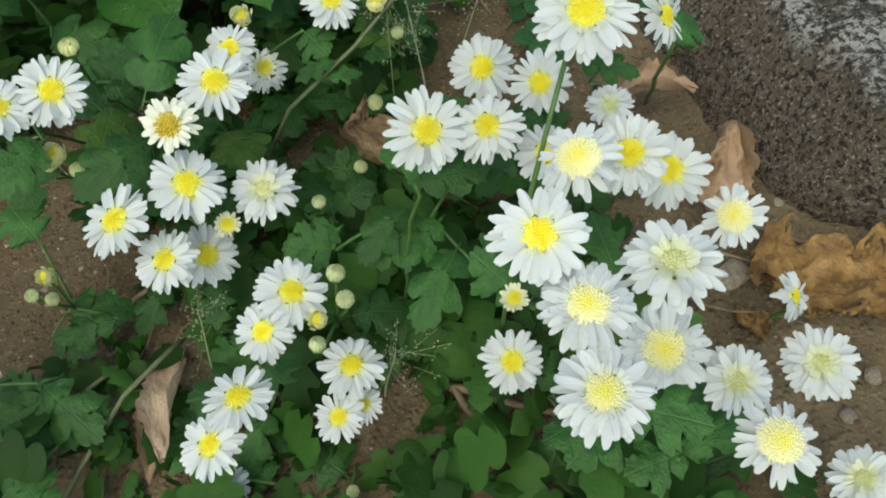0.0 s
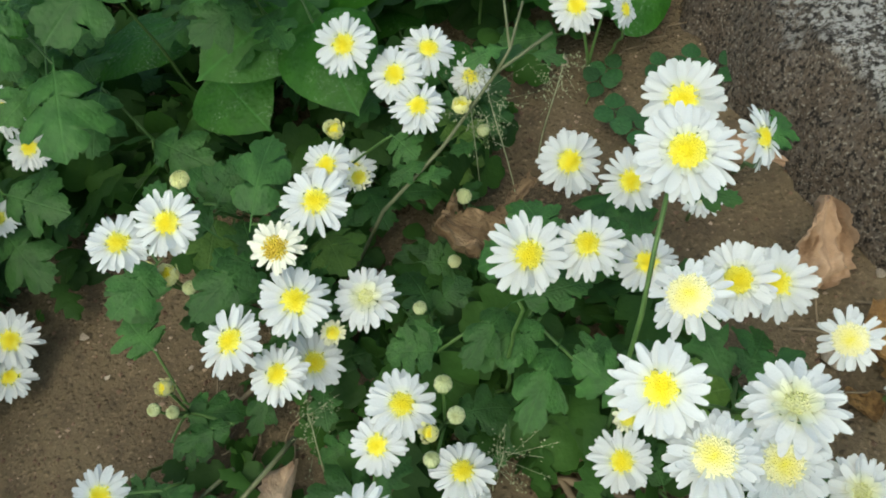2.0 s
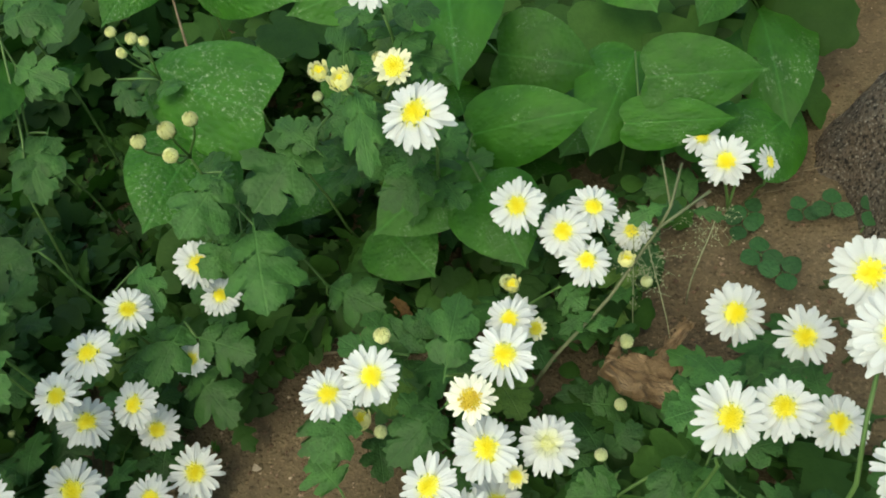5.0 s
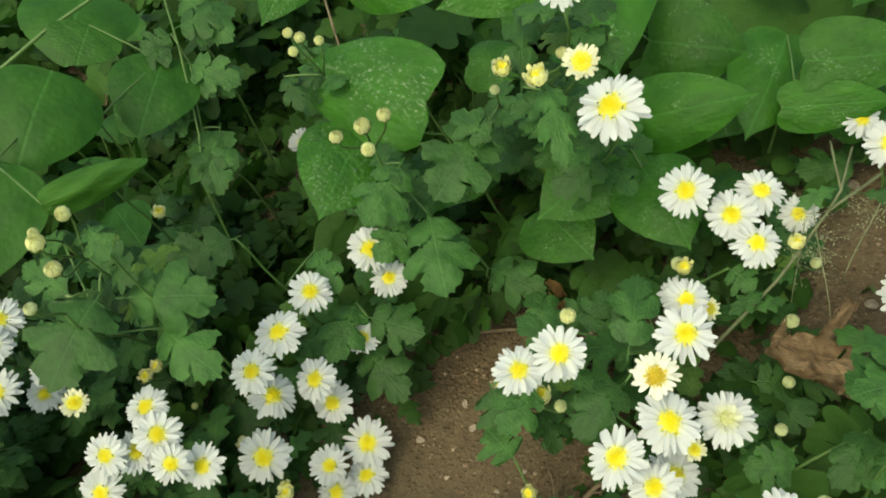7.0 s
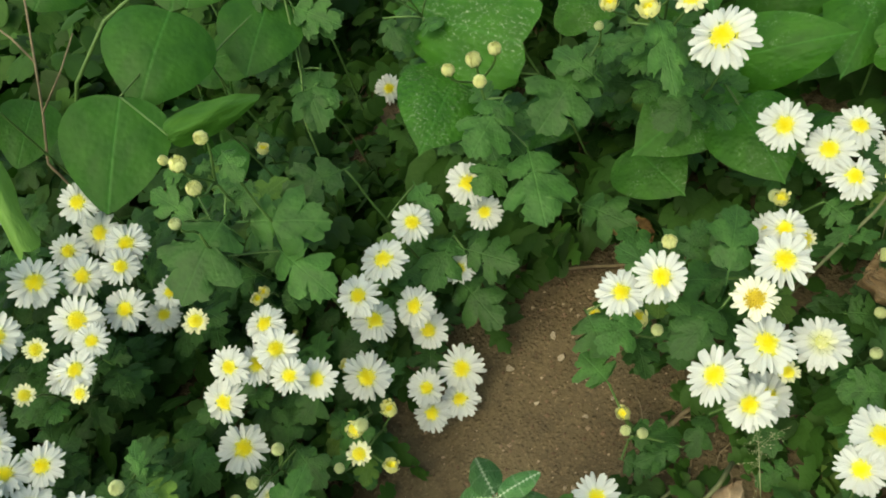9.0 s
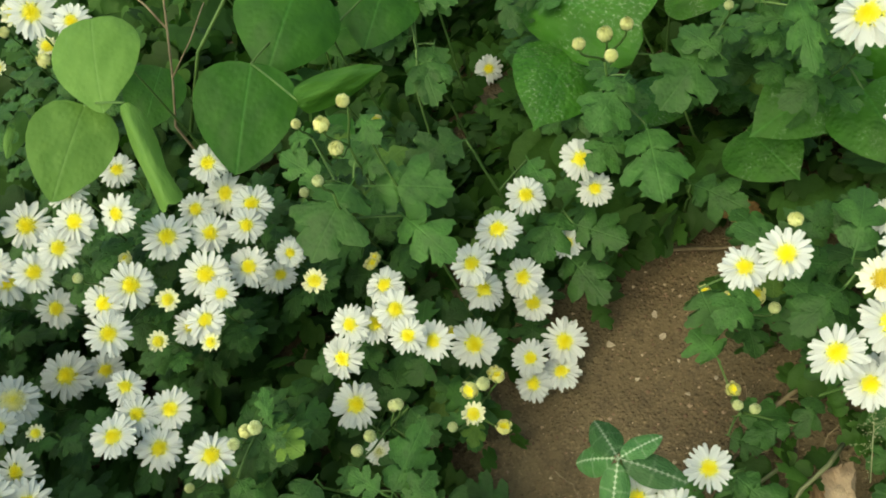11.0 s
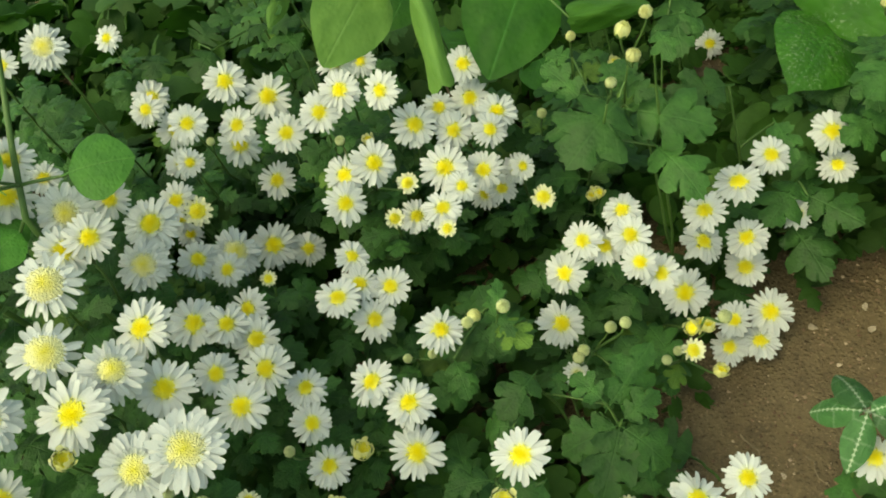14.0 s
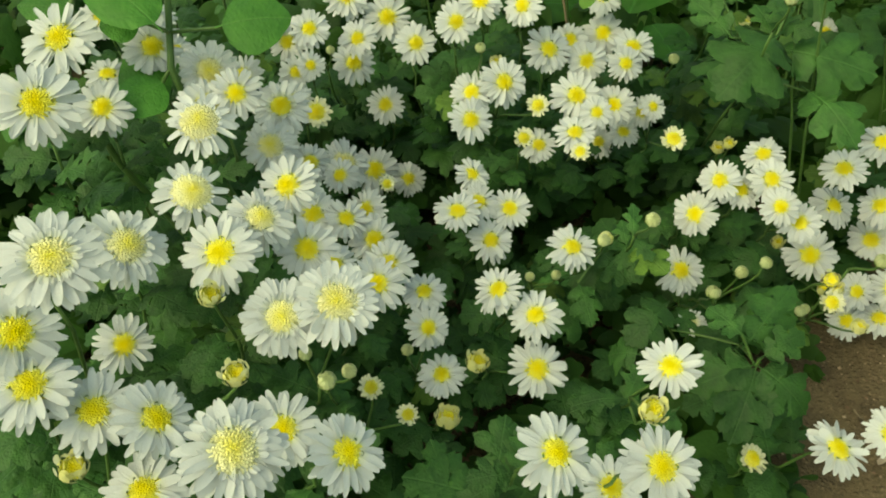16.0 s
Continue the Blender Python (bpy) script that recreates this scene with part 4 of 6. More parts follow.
def withered_leaf(name, material, seed):
    """A dead leaf shrivelled into deep folds, its foot curled over like a hook, its rim torn."""
    rng = random.Random(seed)
    verts, faces = [], []
    rows, columns = 44, 30
    gaps = {(rng.randrange(rows), rng.choice((0, 1, 2, columns - 1, columns - 2, columns - 3))) for _ in range(60)}
    for i in range(rows + 1):
        u = i / rows
        w = 0.5 * (0.30 + 0.70 * math.sin(math.pi * min(1.0, 0.08 + 0.88 * u)) ** 0.8) * (1 + 0.30 * noise.noise(Vector((u * 6, seed, 0))))
        sway = 0.16 * math.sin(5.5 * u + 0.6) * u
        for k in range(columns + 1):
            v = 2 * k / columns - 1
            q = Vector((v * 1.2, u * 2.6, seed))
            pleat = math.sin(4 * v + 9 * u + 5 * noise.noise(q) + 3 * noise.noise(q * 2.3))
            crease = noise.ridged_multi_fractal(q * 1.5, 0.8, 2.1, 4, 0.9, 1.8) - 1.1
            rim = 1 + 0.22 * noise.noise(Vector((u * 14, v * 2, seed))) * (abs(v) > 0.6)
            p = Vector((w * v * rim * (0.85 + 0.12 * pleat) + sway, u, 0.10 + 0.09 * pleat * (0.4 + abs(v)) + 0.11 * crease + 0.22 * max(0.0, abs(v) - 0.55)))
            if u > 0.8:
                a = (u - 0.8) * 13.0
                p.y, p.z = 0.8 + 0.085 * math.sin(a), p.z + 0.085 * (1 - math.cos(a))
            p += Vector((noise.noise(q * 3), noise.noise(q * 3 + Vector((7, 0, 0))), 0)) * 0.05
            verts.append(p)
    n = columns + 1
    for i in range(rows):
        for k in range(columns):
            if (i, k) not in gaps:
                a = i * n + k
                faces.append((a, a + 1, a + n + 1, a + n))
    return mesh_of(name, verts, faces, material)


CHRYS_BLADES = [blade("chrysanthemum_leaf", LOBED, CHRYS_LEAF, s, arch=a, cup=c, ripple=0.022, jag=0.10) for s, a, c in ((1, 0.10, 0.5), (2, 0.16, 0.3), (3, 0.05, 0.8), (4, 0.2, 0.5), (5, 0.12, -0.2), (6, 0.08, 0.4))]
CHRYS_NARROW = [blade("chrysanthemum_leaf", NARROW_LOBED, CHRYS_LEAF, s, arch=0.14, cup=0.5, ripple=0.02, jag=0.12) for s in (11, 12, 13)]
CHRYS_YELLOWED = [blade("chrysanthemum_leaf", LOBED, CHRYS_PALE, s, arch=0.1, cup=0.4, ripple=0.025, jag=0.1) for s in (21, 22)]
HEART_BLADES = [blade("heart_leaf", HEART, HEART_LEAF, s, arch=a, cup=c, ripple=0.012, columns=5) for s, a, c in ((31, 0.08, 0.25), (32, 0.12, 0.45), (33, 0.05, 0.1), (34, 0.1, 0.6))]
SPECKLED_BLADES = [blade("heart_leaf", HEART, HEART_SPECKLED, s, arch=a, cup=c, ripple=0.012, columns=5) for s, a, c in ((31, 0.08, 0.25), (32, 0.12, 0.45), (33, 0.05, 0.1), (34, 0.1, 0.6))]
SMOOTH_BLADES = [blade("heart_leaf", BLUNT, HEART_SMOOTH, s, arch=a, cup=c, ripple=0.012, columns=5) for s, a, c in ((31, 0.08, 0.25), (32, 0.12, 0.45), (33, 0.05, 0.1), (34, 0.1, 0.6))]
YOUNG_BLADE = blade("heart_leaf", BLUNT, HEART_YOUNG, 36, arch=0.1, cup=0.9, ripple=0.03, columns=5)
BEAN_BLADES = [blade("bean_leaf", half, BEAN_LEAF, s, arch=0.06, cup=c, ripple=0.012, columns=5) for s, c, half in ((41, 0.3, BLUNT), (42, 0.15, BLUNT), (43, 0.9, STRAP), (44, 0.6, BLUNT))]
WEED_BLADES = [blade("weed_leaf", OVATE, WEED_LEAF, s, arch=0.08, cup=0.3, ripple=0.014, columns=4) for s in (51, 52)]
CLOVER_BLADE = blade("leaflet", OVATE, CLOVER_LEAF, 61, arch=0.05, cup=0.3, ripple=0.01, columns=2)
RIBBED_BLADES = [blade("ribbed_leaf", OVATE, RIBBED_LEAF, s, arch=0.10, cup=0.5, ripple=0.015) for s in (71, 72)]
DRY_BLADES = [crumpled_leaf("dry_leaf", DRY_LEAF, 81, 0.55, 0.16), crumpled_leaf("dry_leaf", DRY_LEAF, 82, 0.6, 0.12, 0.42), crumpled_leaf("dry_leaf", DRY_ORANGE, 83, 0.6, 0.22), crumpled_leaf("dry_leaf", DRY_LEAF, 85, 0.9, 0.30), curled_leaf("dry_leaf", DRY_LEAF, 86, 1.2), curled_leaf("dry_leaf", DRY_PALE, 87, 1.5), withered_leaf("dry_leaf", DRY_DARK, 88), withered_leaf("dry_leaf", DRY_ORANGE, 91)]


# ---- flower heads: one unit across, facing up ----
def petals(name, material, layers, seed, missing=0.0):
    """Ray petals: each a grooved, round-tipped strip of its own. layers: count, inner radius, length, width, lift in degrees, height."""
    rng = random.Random(seed)
    verts, faces = [], []
    along = (0.0, 0.2, 0.42, 0.62, 0.78, 0.89, 0.96, 1.0)
    for count, r0, length, width, lift, z0 in layers:
        turn = rng.uniform(0, 1)
        for i in range(count):
            if rng.random() < missing:
                continue
            a = 2 * math.pi * (i + turn + rng.gauss(0, 0.24)) / count
            ln, w = length * rng.choice((rng.uniform(0.92, 1.10), rng.uniform(0.92, 1.10), rng.uniform(0.68, 1.02))), width * rng.uniform(0.76, 1.18)
            up, sag, twist = radians(lift + rng.gauss(0, 6)), rng.uniform(0.0, 0.55), rng.gauss(0, 0.34)
            bow, notch = rng.gauss(0, 0.028), rng.choice((0.004, 0.010, 0.022))
            z1 = z0 + rng.uniform(-0.012, 0.012)
            base = len(verts)
            for j, f in enumerate(along):
                half = w * 0.5 * (0.70 + 0.30 * math.sin(math.pi * 0.5 * min(1.0, f / 0.6))) * (1.0 if f < 0.5 else math.sqrt(max(0.05, 1 - ((f - 0.5) / 0.51) ** 2.5)))
                r = r0 + ln * f * math.cos(up)
                z = z1 + ln * f * math.sin(up) - sag * ln * f * f * 0.55
                for k in (-1, 0, 1):
                    across = half * k + bow * f * f
                    dz = (0.014 if k else -0.004) * (1 - f * 0.4) + twist * across
                    tip = 0.0 if k or f < 1 else -notch
                    x, y = r + tip, across
                    verts.append((x * math.cos(a) - y * math.sin(a), x * math.sin(a) + y * math.cos(a), z + dz))
            for j in range(len(along) - 1):
                for k in range(2):
                    p = base + j * 3 + k
                    faces.append((p, p + 3, p + 4, p + 1))
    return mesh_of(name, verts, faces, material)


def disc(name, material, radius, dome, florets, size, length, seed):
    """The domed middle, made of small florets in a spiral."""
    rng = random.Random(seed)
    verts, faces = [], []
    ring = 12
    for j in range(5):
        f = j / 4
        for k in range(ring):
            a = 2 * math.pi * k / ring
            verts.append((radius * f * math.cos(a), radius * f * math.sin(a), dome * (1 - f * f)))
    for j in range(4):
        for k in range(ring):
            a, b = j * ring + k, j * ring + (k + 1) % ring
            faces.append((a, a + ring, b + ring, b))
    for i in range(florets):
        f = math.sqrt((i + 0.5) / florets)
        a = i * 2.39996 + rng.uniform(-0.1, 0.1)
        c = Vector((radius * f * math.cos(a), radius * f * math.sin(a), dome * (1 - f * f)))
        n = Vector((math.cos(a) * f * 0.9, math.sin(a) * f * 0.9, 1.0)).normalized()
        u = n.orthogonal().normalized()
        v = n.cross(u)
        s, ln = size * rng.uniform(0.75, 1.2), length * rng.uniform(0.6, 1.3)
        b = len(verts)
        for lvl, (rr, hh) in enumerate(((0.8, -0.2), (1.0, 0.6), (0.55, 1.0))):
            for k in range(5):
                q = 2 * math.pi * k / 5
                verts.append(c + u * (s * rr * math.cos(q)) + v * (s * rr * math.sin(q)) + n * (ln * hh))
        for lvl in range(2):
            for k in range(5):
                p, q = b + lvl * 5 + k, b + lvl * 5 + (k + 1) % 5
                faces.append((p, q, q + 5, p + 5))
        faces.append(tuple(range(b + 10, b + 15)))
    return mesh_of(name, verts, faces, material)


def cup(name, material, radius, depth):
    """The green cup of scales under a head."""
    verts, faces = [], []
    prof = ((0.10, -1.0), (0.6, -0.85), (1.0, -0.35), (1.05, 0.0))
    for r, z in prof:
        for k in range(12):
            a = 2 * math.pi * k / 12
            w = radius * r * (1 + (0.08 if k % 2 else -0.05))
            point = (0.0 if z < 0 else (0.45 if k % 2 else -0.12)) * depth
            verts.append((w * math.cos(a), w * math.sin(a), depth * z + point))
    for j in range(3):
        for k in range(12):
            a, b = j * 12 + k, j * 12 + (k + 1) % 12
            faces.append((a, b, b + 12, a + 12))
    return mesh_of(name, verts, faces, material)


def bud(name, material, seed, open_top):
    """A closed head: ribs of folded petals round an egg."""
    rng = random.Random(seed)
    verts, faces = [], []
    ring, rows = 28, 9
    for j in range(rows):
        f = j / (rows - 1)
        th = math.pi * (0.12 + 0.86 * f)
        for k in range(ring):
            a = 2 * math.pi * k / ring + 0.35 * f
            r = 0.48 * math.sin(th) * (1 + 0.10 * math.cos(7 * a) * math.sin(th) + 0.02 * (1 if k % 2 else -1))
            z = -0.46 * math.cos(th)
            if f > 0.72:
                z -= open_top * (f - 0.72) * (1.0 + 0.2 * (k % 3))
            verts.append((r * math.cos(a), r * math.sin(a), z + rng.uniform(-0.006, 0.006)))
    for j in range(rows - 1):
        for k in range(ring):
            a, b = j * ring + k, j * ring + (k + 1) % ring
            faces.append((a, b, b + ring, a + ring))
    faces.append(tuple(range((rows - 1) * ring, rows * ring)))
    for inner, count in ((0, 14), (1, 9)):  # folded petal tips round the crown, in two rings
        for k in range(count):
            a, w, up = 2 * math.pi * (k + rng.uniform(-0.3, 0.3)) / count, rng.uniform(0.07, 0.10), rng.uniform(-0.03, 0.08)
            top = (0.20 + 0.22 * open_top) * (1 - 0.42 * inner)
            b = len(verts)
            for r, z, half in ((0.49 - 0.22 * inner, -0.02 + 0.18 * inner, 0.9), (0.51 - 0.22 * inner, 0.20, 1.25), (0.5 * (top + 0.40 - 0.2 * inner), 0.42 + up, 1.0), (top, 0.50 + up, 0.4)):
                for side in (-1, 1):
                    t = a + side * w * half / max(r, 0.12)
                    verts.append((r * math.cos(t), r * math.sin(t), z))
            for j in range(3):
                p = b + 2 * j
                faces.append((p, p + 1, p + 3, p + 2))
    return mesh_of(name, verts, faces, material)


HEADS = {
    "W": [(petals("flower", PETAL_WHITE, [(c + 8, 0.13, 0.378, 0.106, -5, 0.0), (c + 4, 0.13, 0.348, 0.102, 7, 0.016)], s, 0.03), disc("disc", DISC_YELLOW, 0.208, 0.06, 160, 0.0165, 0.014, s)) for s, c in ((1, 19), (2, 21), (3, 18), (4, 22), (5, 20), (6, 17))],
    "C": [(petals("flower", PETAL_WHITE, [(28, 0.14, 0.37, 0.106, -8, 0.0), (25, 0.14, 0.34, 0.10, 5, 0.018), (34, wide - 0.03, 0.10, 0.045, 30, 0.03)], s), disc("disc", m, wide, 0.085, int(4000 * wide * wide), 0.0165, 0.017, s)) for s, m, wide in ((11, DISC_CREAM, 0.25), (12, DISC_CREAM, 0.225), (13, DISC_YELLOW, 0.20))],
    "D": [(petals("flower", PETAL_WHITE, [(19, 0.16, 0.35, 0.10, -14, 0.0), (14, 0.18, 0.30, 0.09, -2, 0.02), (40, 0.24, 0.07, 0.04, 20, 0.03)], s, 0.1), disc("disc", DISC_CREAM, 0.275, 0.13, 300, 0.0165, 0.017, s)) for s in (15, 16)],
    "P": [(petals("flower", PETAL_WHITE, [(27, 0.10, 0.39, 0.108, -4, 0.0), (23, 0.10, 0.345, 0.10, 10, 0.02), (20, 0.10, 0.17, 0.07, 34, 0.03)], s), disc("disc", DISC_PALE, 0.14, 0.06, 70, 0.02, 0.03, s)) for s in (21, 22)],
    "Y": [(petals("flower", PETAL_YELLOW, [(19, 0.22, 0.27, 0.12, 24, 0.0), (16, 0.20, 0.22, 0.10, 46, 0.02)], s), disc("disc", DISC_YELLOW, 0.27, 0.12, 80, 0.028, 0.05, s)) for s in (31, 32)],
    "Z": [(petals("flower", PETAL_GOLD, [(13, 0.40, 0.46, 0.26, 88, -0.16), (12, 0.36, 0.44, 0.24, 97, -0.10), (9, 0.26, 0.34, 0.20, 98, -0.04)], s), disc("disc", DISC_YELLOW, 0.34, 0.04, 60, 0.03, 0.06, s)) for s in (35, 36)],
    "X": [(petals("flower", PETAL_CREAM, [(26, 0.12, 0.37, 0.11, -6, 0.0), (22, 0.12, 0.33, 0.10, 14, 0.02)], 41, 0.10), disc("disc", DISC_BROWN, 0.21, 0.07, 90, 0.02, 0.06, 41))],
}
HEADS["S"] = HEADS["W"][:3]
BUDS = {"B": [bud("bud", BUD_CREAM, s, 0.35) for s in (1, 2)], "G": [bud("bud", BUD_GREEN, s, 0.2) for s in (3, 4)]}
CALYX_OPEN, CALYX_BUD = cup("calyx", CALYX, 0.17, 0.16), cup("calyx", CALYX, 0.46, 0.40)
CALYX_CUP = cup("calyx", CALYX, 0.36, 0.34)
CALYX_CUP.transform(Matrix.Translation((0, 0, -0.06)))
CALYX_BUD.transform(Matrix.Translation((0, 0, -0.10)))


# ---- the ground: one sheet, fine under the bed and coarse out to the horizon ----
def ground():
    def axis(lo, hi, step):
        mid = np.arange(lo, hi + step / 2, step)
        far = np.cumsum(step * 1.35 ** np.arange(1, 32))
        return np.r_[(lo - far)[::-1], mid, hi + far]

    xs, ys = axis(-1.7, 0.7, 0.0085), axis(-0.5, 1.5, 0.0085)
    X, Y = np.meshgrid(xs, ys)
    near = np.clip(1.6 - np.maximum(np.abs(X + 0.5) / 1.2, np.abs(Y - 0.5) / 1.0), 0, 1)
    Z = rise(X, Y)
    lumps = np.array([noise.fractal(Vector((x * 9, y * 9, 0.3)), 0.8, 2.1, 5) if k > 0 else 0.0 for x, y, k in zip(X.ravel(), Y.ravel(), near.ravel())]).reshape(X.shape)
    Z = Z + near * lumps * 0.009
    nx = len(xs)
    idx = np.arange(X.size).reshape(X.shape)
    faces = np.stack([idx[:-1, :-1], idx[:-1, 1:], idx[1:, 1:], idx[1:, :-1]], -1).reshape(-1, 4)
    me = mesh_of("ground", np.stack([X, Y, Z], -1).reshape(-1, 3).tolist(), faces.tolist(), SOIL)
    return tagged(new("ground", me), "bare brown crumbly garden soil under the flowers", "soil", kind="structure")


ground()

# bare places in the bed, kept clear of blades in the camera's view: centre and radius
CLEARINGS = [(-0.34, 0.40, 0.075), (-0.335, 0.475, 0.04), (-0.305, 0.50, 0.03), (-0.235, 0.50, 0.02), (-0.37, 0.30, 0.085), (-0.43, 0.225, 0.055), (-0.29, 0.31, 0.055), (0.10, 0.56, 0.09), (0.02, 0.51, 0.05), (0.25, 0.26, 0.075), (0.28, 0.17, 0.06), (0.2, 0.42, 0.09), (0.02, 0.87, 0.07)]
# gaps meant to look dark from the camera: centre and radius
DARK_GAPS = [(-0.72, 1.03, 0.07), (-0.70, 0.94, 0.07), (-0.69, 0.86, 0.075), (-0.65, 0.775, 0.055), (-0.62, 0.72, 0.04), (-0.43, 0.94, 0.07), (-0.41, 0.87, 0.055)]
ALL_HEADS = [h for p in PLANTS for h in p[2]]


def hides(p, reach):
    """Whether a blade at p would cover a bare place or a head in the camera's view."""
    d = (camera_side(p) - p)
    flat = Vector((d.x, d.y, 0))
    slope = d.z / max(flat.length, 0.05)
    flat.normalize()
    g = p - flat * ((p.z - float(rise(p.x, p.y))) / slope)
    for cx, cy, r in CLEARINGS:
        if (g.x - cx) ** 2 + (g.y - cy) ** 2 < (r + reach * 0.3) ** 2:
            return True
    if p.z - float(rise(p.x, p.y)) > 0.035:  # higher leaves before a dark gap, as the camera sees it, are dropped
        for cx, cy, r in DARK_GAPS:
            if (g.x - cx) ** 2 + (g.y - cy) ** 2 < r * r:
                return True
    for hx, hy, hz, hd, _ in ALL_HEADS:
        off = Vector((p.x - hx, p.y - hy, 0))
        ahead = off.dot(flat)
        if -0.03 < ahead < 0.4:
            aside = (off - flat * ahead).length
            if aside < hd * 0.5 + reach * 0.5 and p.z + 0.012 > hz + ahead * slope - (hd * 0.4 + reach * 0.35) * 1.2 and p.z > hz - 0.06 + ahead * slope * 0.6:
                return True
    return False


# ---- chrysanthemum plants ----
def add_blade(plant, me, base, along, normal, length, width_ratio, name="leaf", label=""):
    return under(name, me, plant, frame_from(base, along, normal, length * width_ratio, length, length), label)


KNOTS = {}


PLANT_LABELS = ("white daisy chrysanthemum plant with open yellow-centred flowers", "bushy white chrysanthemum plant with flowers and buds", "low white chrysanthemum plant with lobed green leaves")


def chrysanthemum(number, bx, by, heads):
    rng = random.Random(100 + number)
    bz = float(rise(bx, by))
    mean = sum(h[2] for h in heads) / len(heads)
    double = sum(h[4] in "CD" for h in heads) > 3
    label = "tall chrysanthemum plant with large double white flowers" if double else PLANT_LABELS[number % 3]
    plant = thing("chrysanthemum_plant", (bx, by, bz), label, "flower plant", "chrysanthemum plants of the bed")
    todo, groups = list(heads), []
    while todo:
        first = todo.pop(0)
        mates = [h for h in todo if (Vector(h[:3]) - Vector(first[:3])).length < 0.05][:6]
        for h in mates:
            todo.remove(h)
        groups.append([first] + mates)
    for group in groups:
        centre = sum((Vector(h[:3]) for h in group), Vector()) / len(group)
        root = Vector((bx + rng.uniform(-0.02, 0.02), by + rng.uniform(-0.015, 0.02), 0))
        tall = max(0.0, centre.z - float(rise(centre.x, centre.y)))
        away = (centre - camera_side(centre)) * 1.0
        slope = min(0.8, math.hypot(away.x, away.y) / max(0.1, -away.z)) * min(1.0, tall / 0.15)
        away.z = 0
        away.normalize()
        root = root.lerp(Vector((centre.x, centre.y, 0)) + away * (0.02 + slope * tall), 0.85)  # set back along the camera's line, so that heads hide their stems
        root.z = float(rise(root.x, root.y)) - 0.006
        low = min(h[2] for h in group)
        drop = min(0.045, max(0.012, (low - root.z) * 0.35))
        node = Vector((centre.x + rng.uniform(-0.005, 0.005), centre.y, max(low - drop, root.z + 0.012))) + away * drop * slope
        path = bend(root, node, 7, 0.1, rng, node - root + UP * 0.04, 0.003)
        under("stem", tube("stem", path, 0.0016, 0.0011, STEM), plant)
        KNOTS.setdefault(plant.name, []).extend(path[1:])
        for hx, hy, hz, hd, kind in group:
            at = Vector((hx, hy, hz))
            face = (camera_side(at) - at).normalized() * 0.82 + UP * 0.32 + Vector((rng.gauss(0, 0.2), rng.gauss(0, 0.2), 0))
            if kind == "S":
                face = (camera_side(at) - at).normalized() * 0.4 + Vector((0.75, -0.1, 0.25))
            if kind in BUDS or kind == "Z":
                face = UP * 0.6 + (camera_side(at) - at).normalized() * 0.6 + Vector((rng.gauss(0, 0.22), rng.gauss(0, 0.22), 0))
            face.normalize()
            spin = rng.uniform(0, 6.28)
            turn = Vector((math.cos(spin), math.sin(spin), 0.0))
            m = frame_from(at - face * hd * 0.05, turn - face * turn.dot(face), face, hd, hd, hd * rng.uniform(0.9, 1.15))
            if kind in "WCDPZ":
                m = m @ Matrix.Scale(1.12 if kind == "Z" else 1.03, 4)
            if kind in BUDS:
                hd *= 0.88
                m = m @ Matrix.Scale(0.88, 4)
                head = under("bud", rng.choice(BUDS[kind]), plant, m)
                below("calyx", CALYX_BUD, head)
                neck = at - face * hd * 0.52
            else:
                ray, eye = rng.choice(HEADS[kind][:2] if kind == "C" and rng.random() < 0.7 else HEADS[kind])
                head = under("flower", ray, plant, m)
                below("disc", eye, head)
                below("calyx", CALYX_CUP if kind in "YZ" else CALYX_OPEN, head)
                neck = at - face * hd * 0.18
            stalk = bend(node, neck, 5, 0.25, rng, (neck - node) * 0.6 + UP * 0.01)
            under("stalk", tube("stalk", stalk, 0.0011, 0.0009, STEM, 5), plant)
        # blades up the stem, largest in the middle
        length = sum((path[i + 1] - path[i]).length for i in range(7))
        count = max(3, int(length / 0.017))
        azimuth = rng.uniform(0, 6.28)
        for i in range(count):
            f = (i + 0.6) / count
            azimuth += 2.4
            k = min(6, int(f * 7))
            p = path[k].lerp(path[k + 1], f * 7 - k)
            size = rng.uniform(0.034, 0.058) * (1.15 - 0.55 * f)
            for tries in range(3):
                out = Vector((math.cos(azimuth), math.sin(azimuth), rng.uniform(-0.15, 0.35)))
                mid = p + out * size * 0.75
                if not hides(mid, size):
                    me = rng.choice(CHRYS_BLADES if rng.random() < 0.72 else CHRYS_NARROW)
                    if rng.random() < 0.05:
                        me = rng.choice(CHRYS_YELLOWED)
                    nrm = UP * 0.9 + (camera_side(p) - p).normalized() * 0.5 + Vector((rng.gauss(0, 0.25), rng.gauss(0, 0.25), 0))
                    add_blade(plant, me, p + out * size * 0.18, out, nrm, size, rng.uniform(0.85, 1.1))
                    break
                azimuth += 1.3
    return plant


plants = [chrysanthemum(i, *p) for i, p in enumerate(PLANTS)]


def nearest_plant(p):
    return min(plants, key=lambda o: (Vector(o["base"]).xy - p.xy).length)


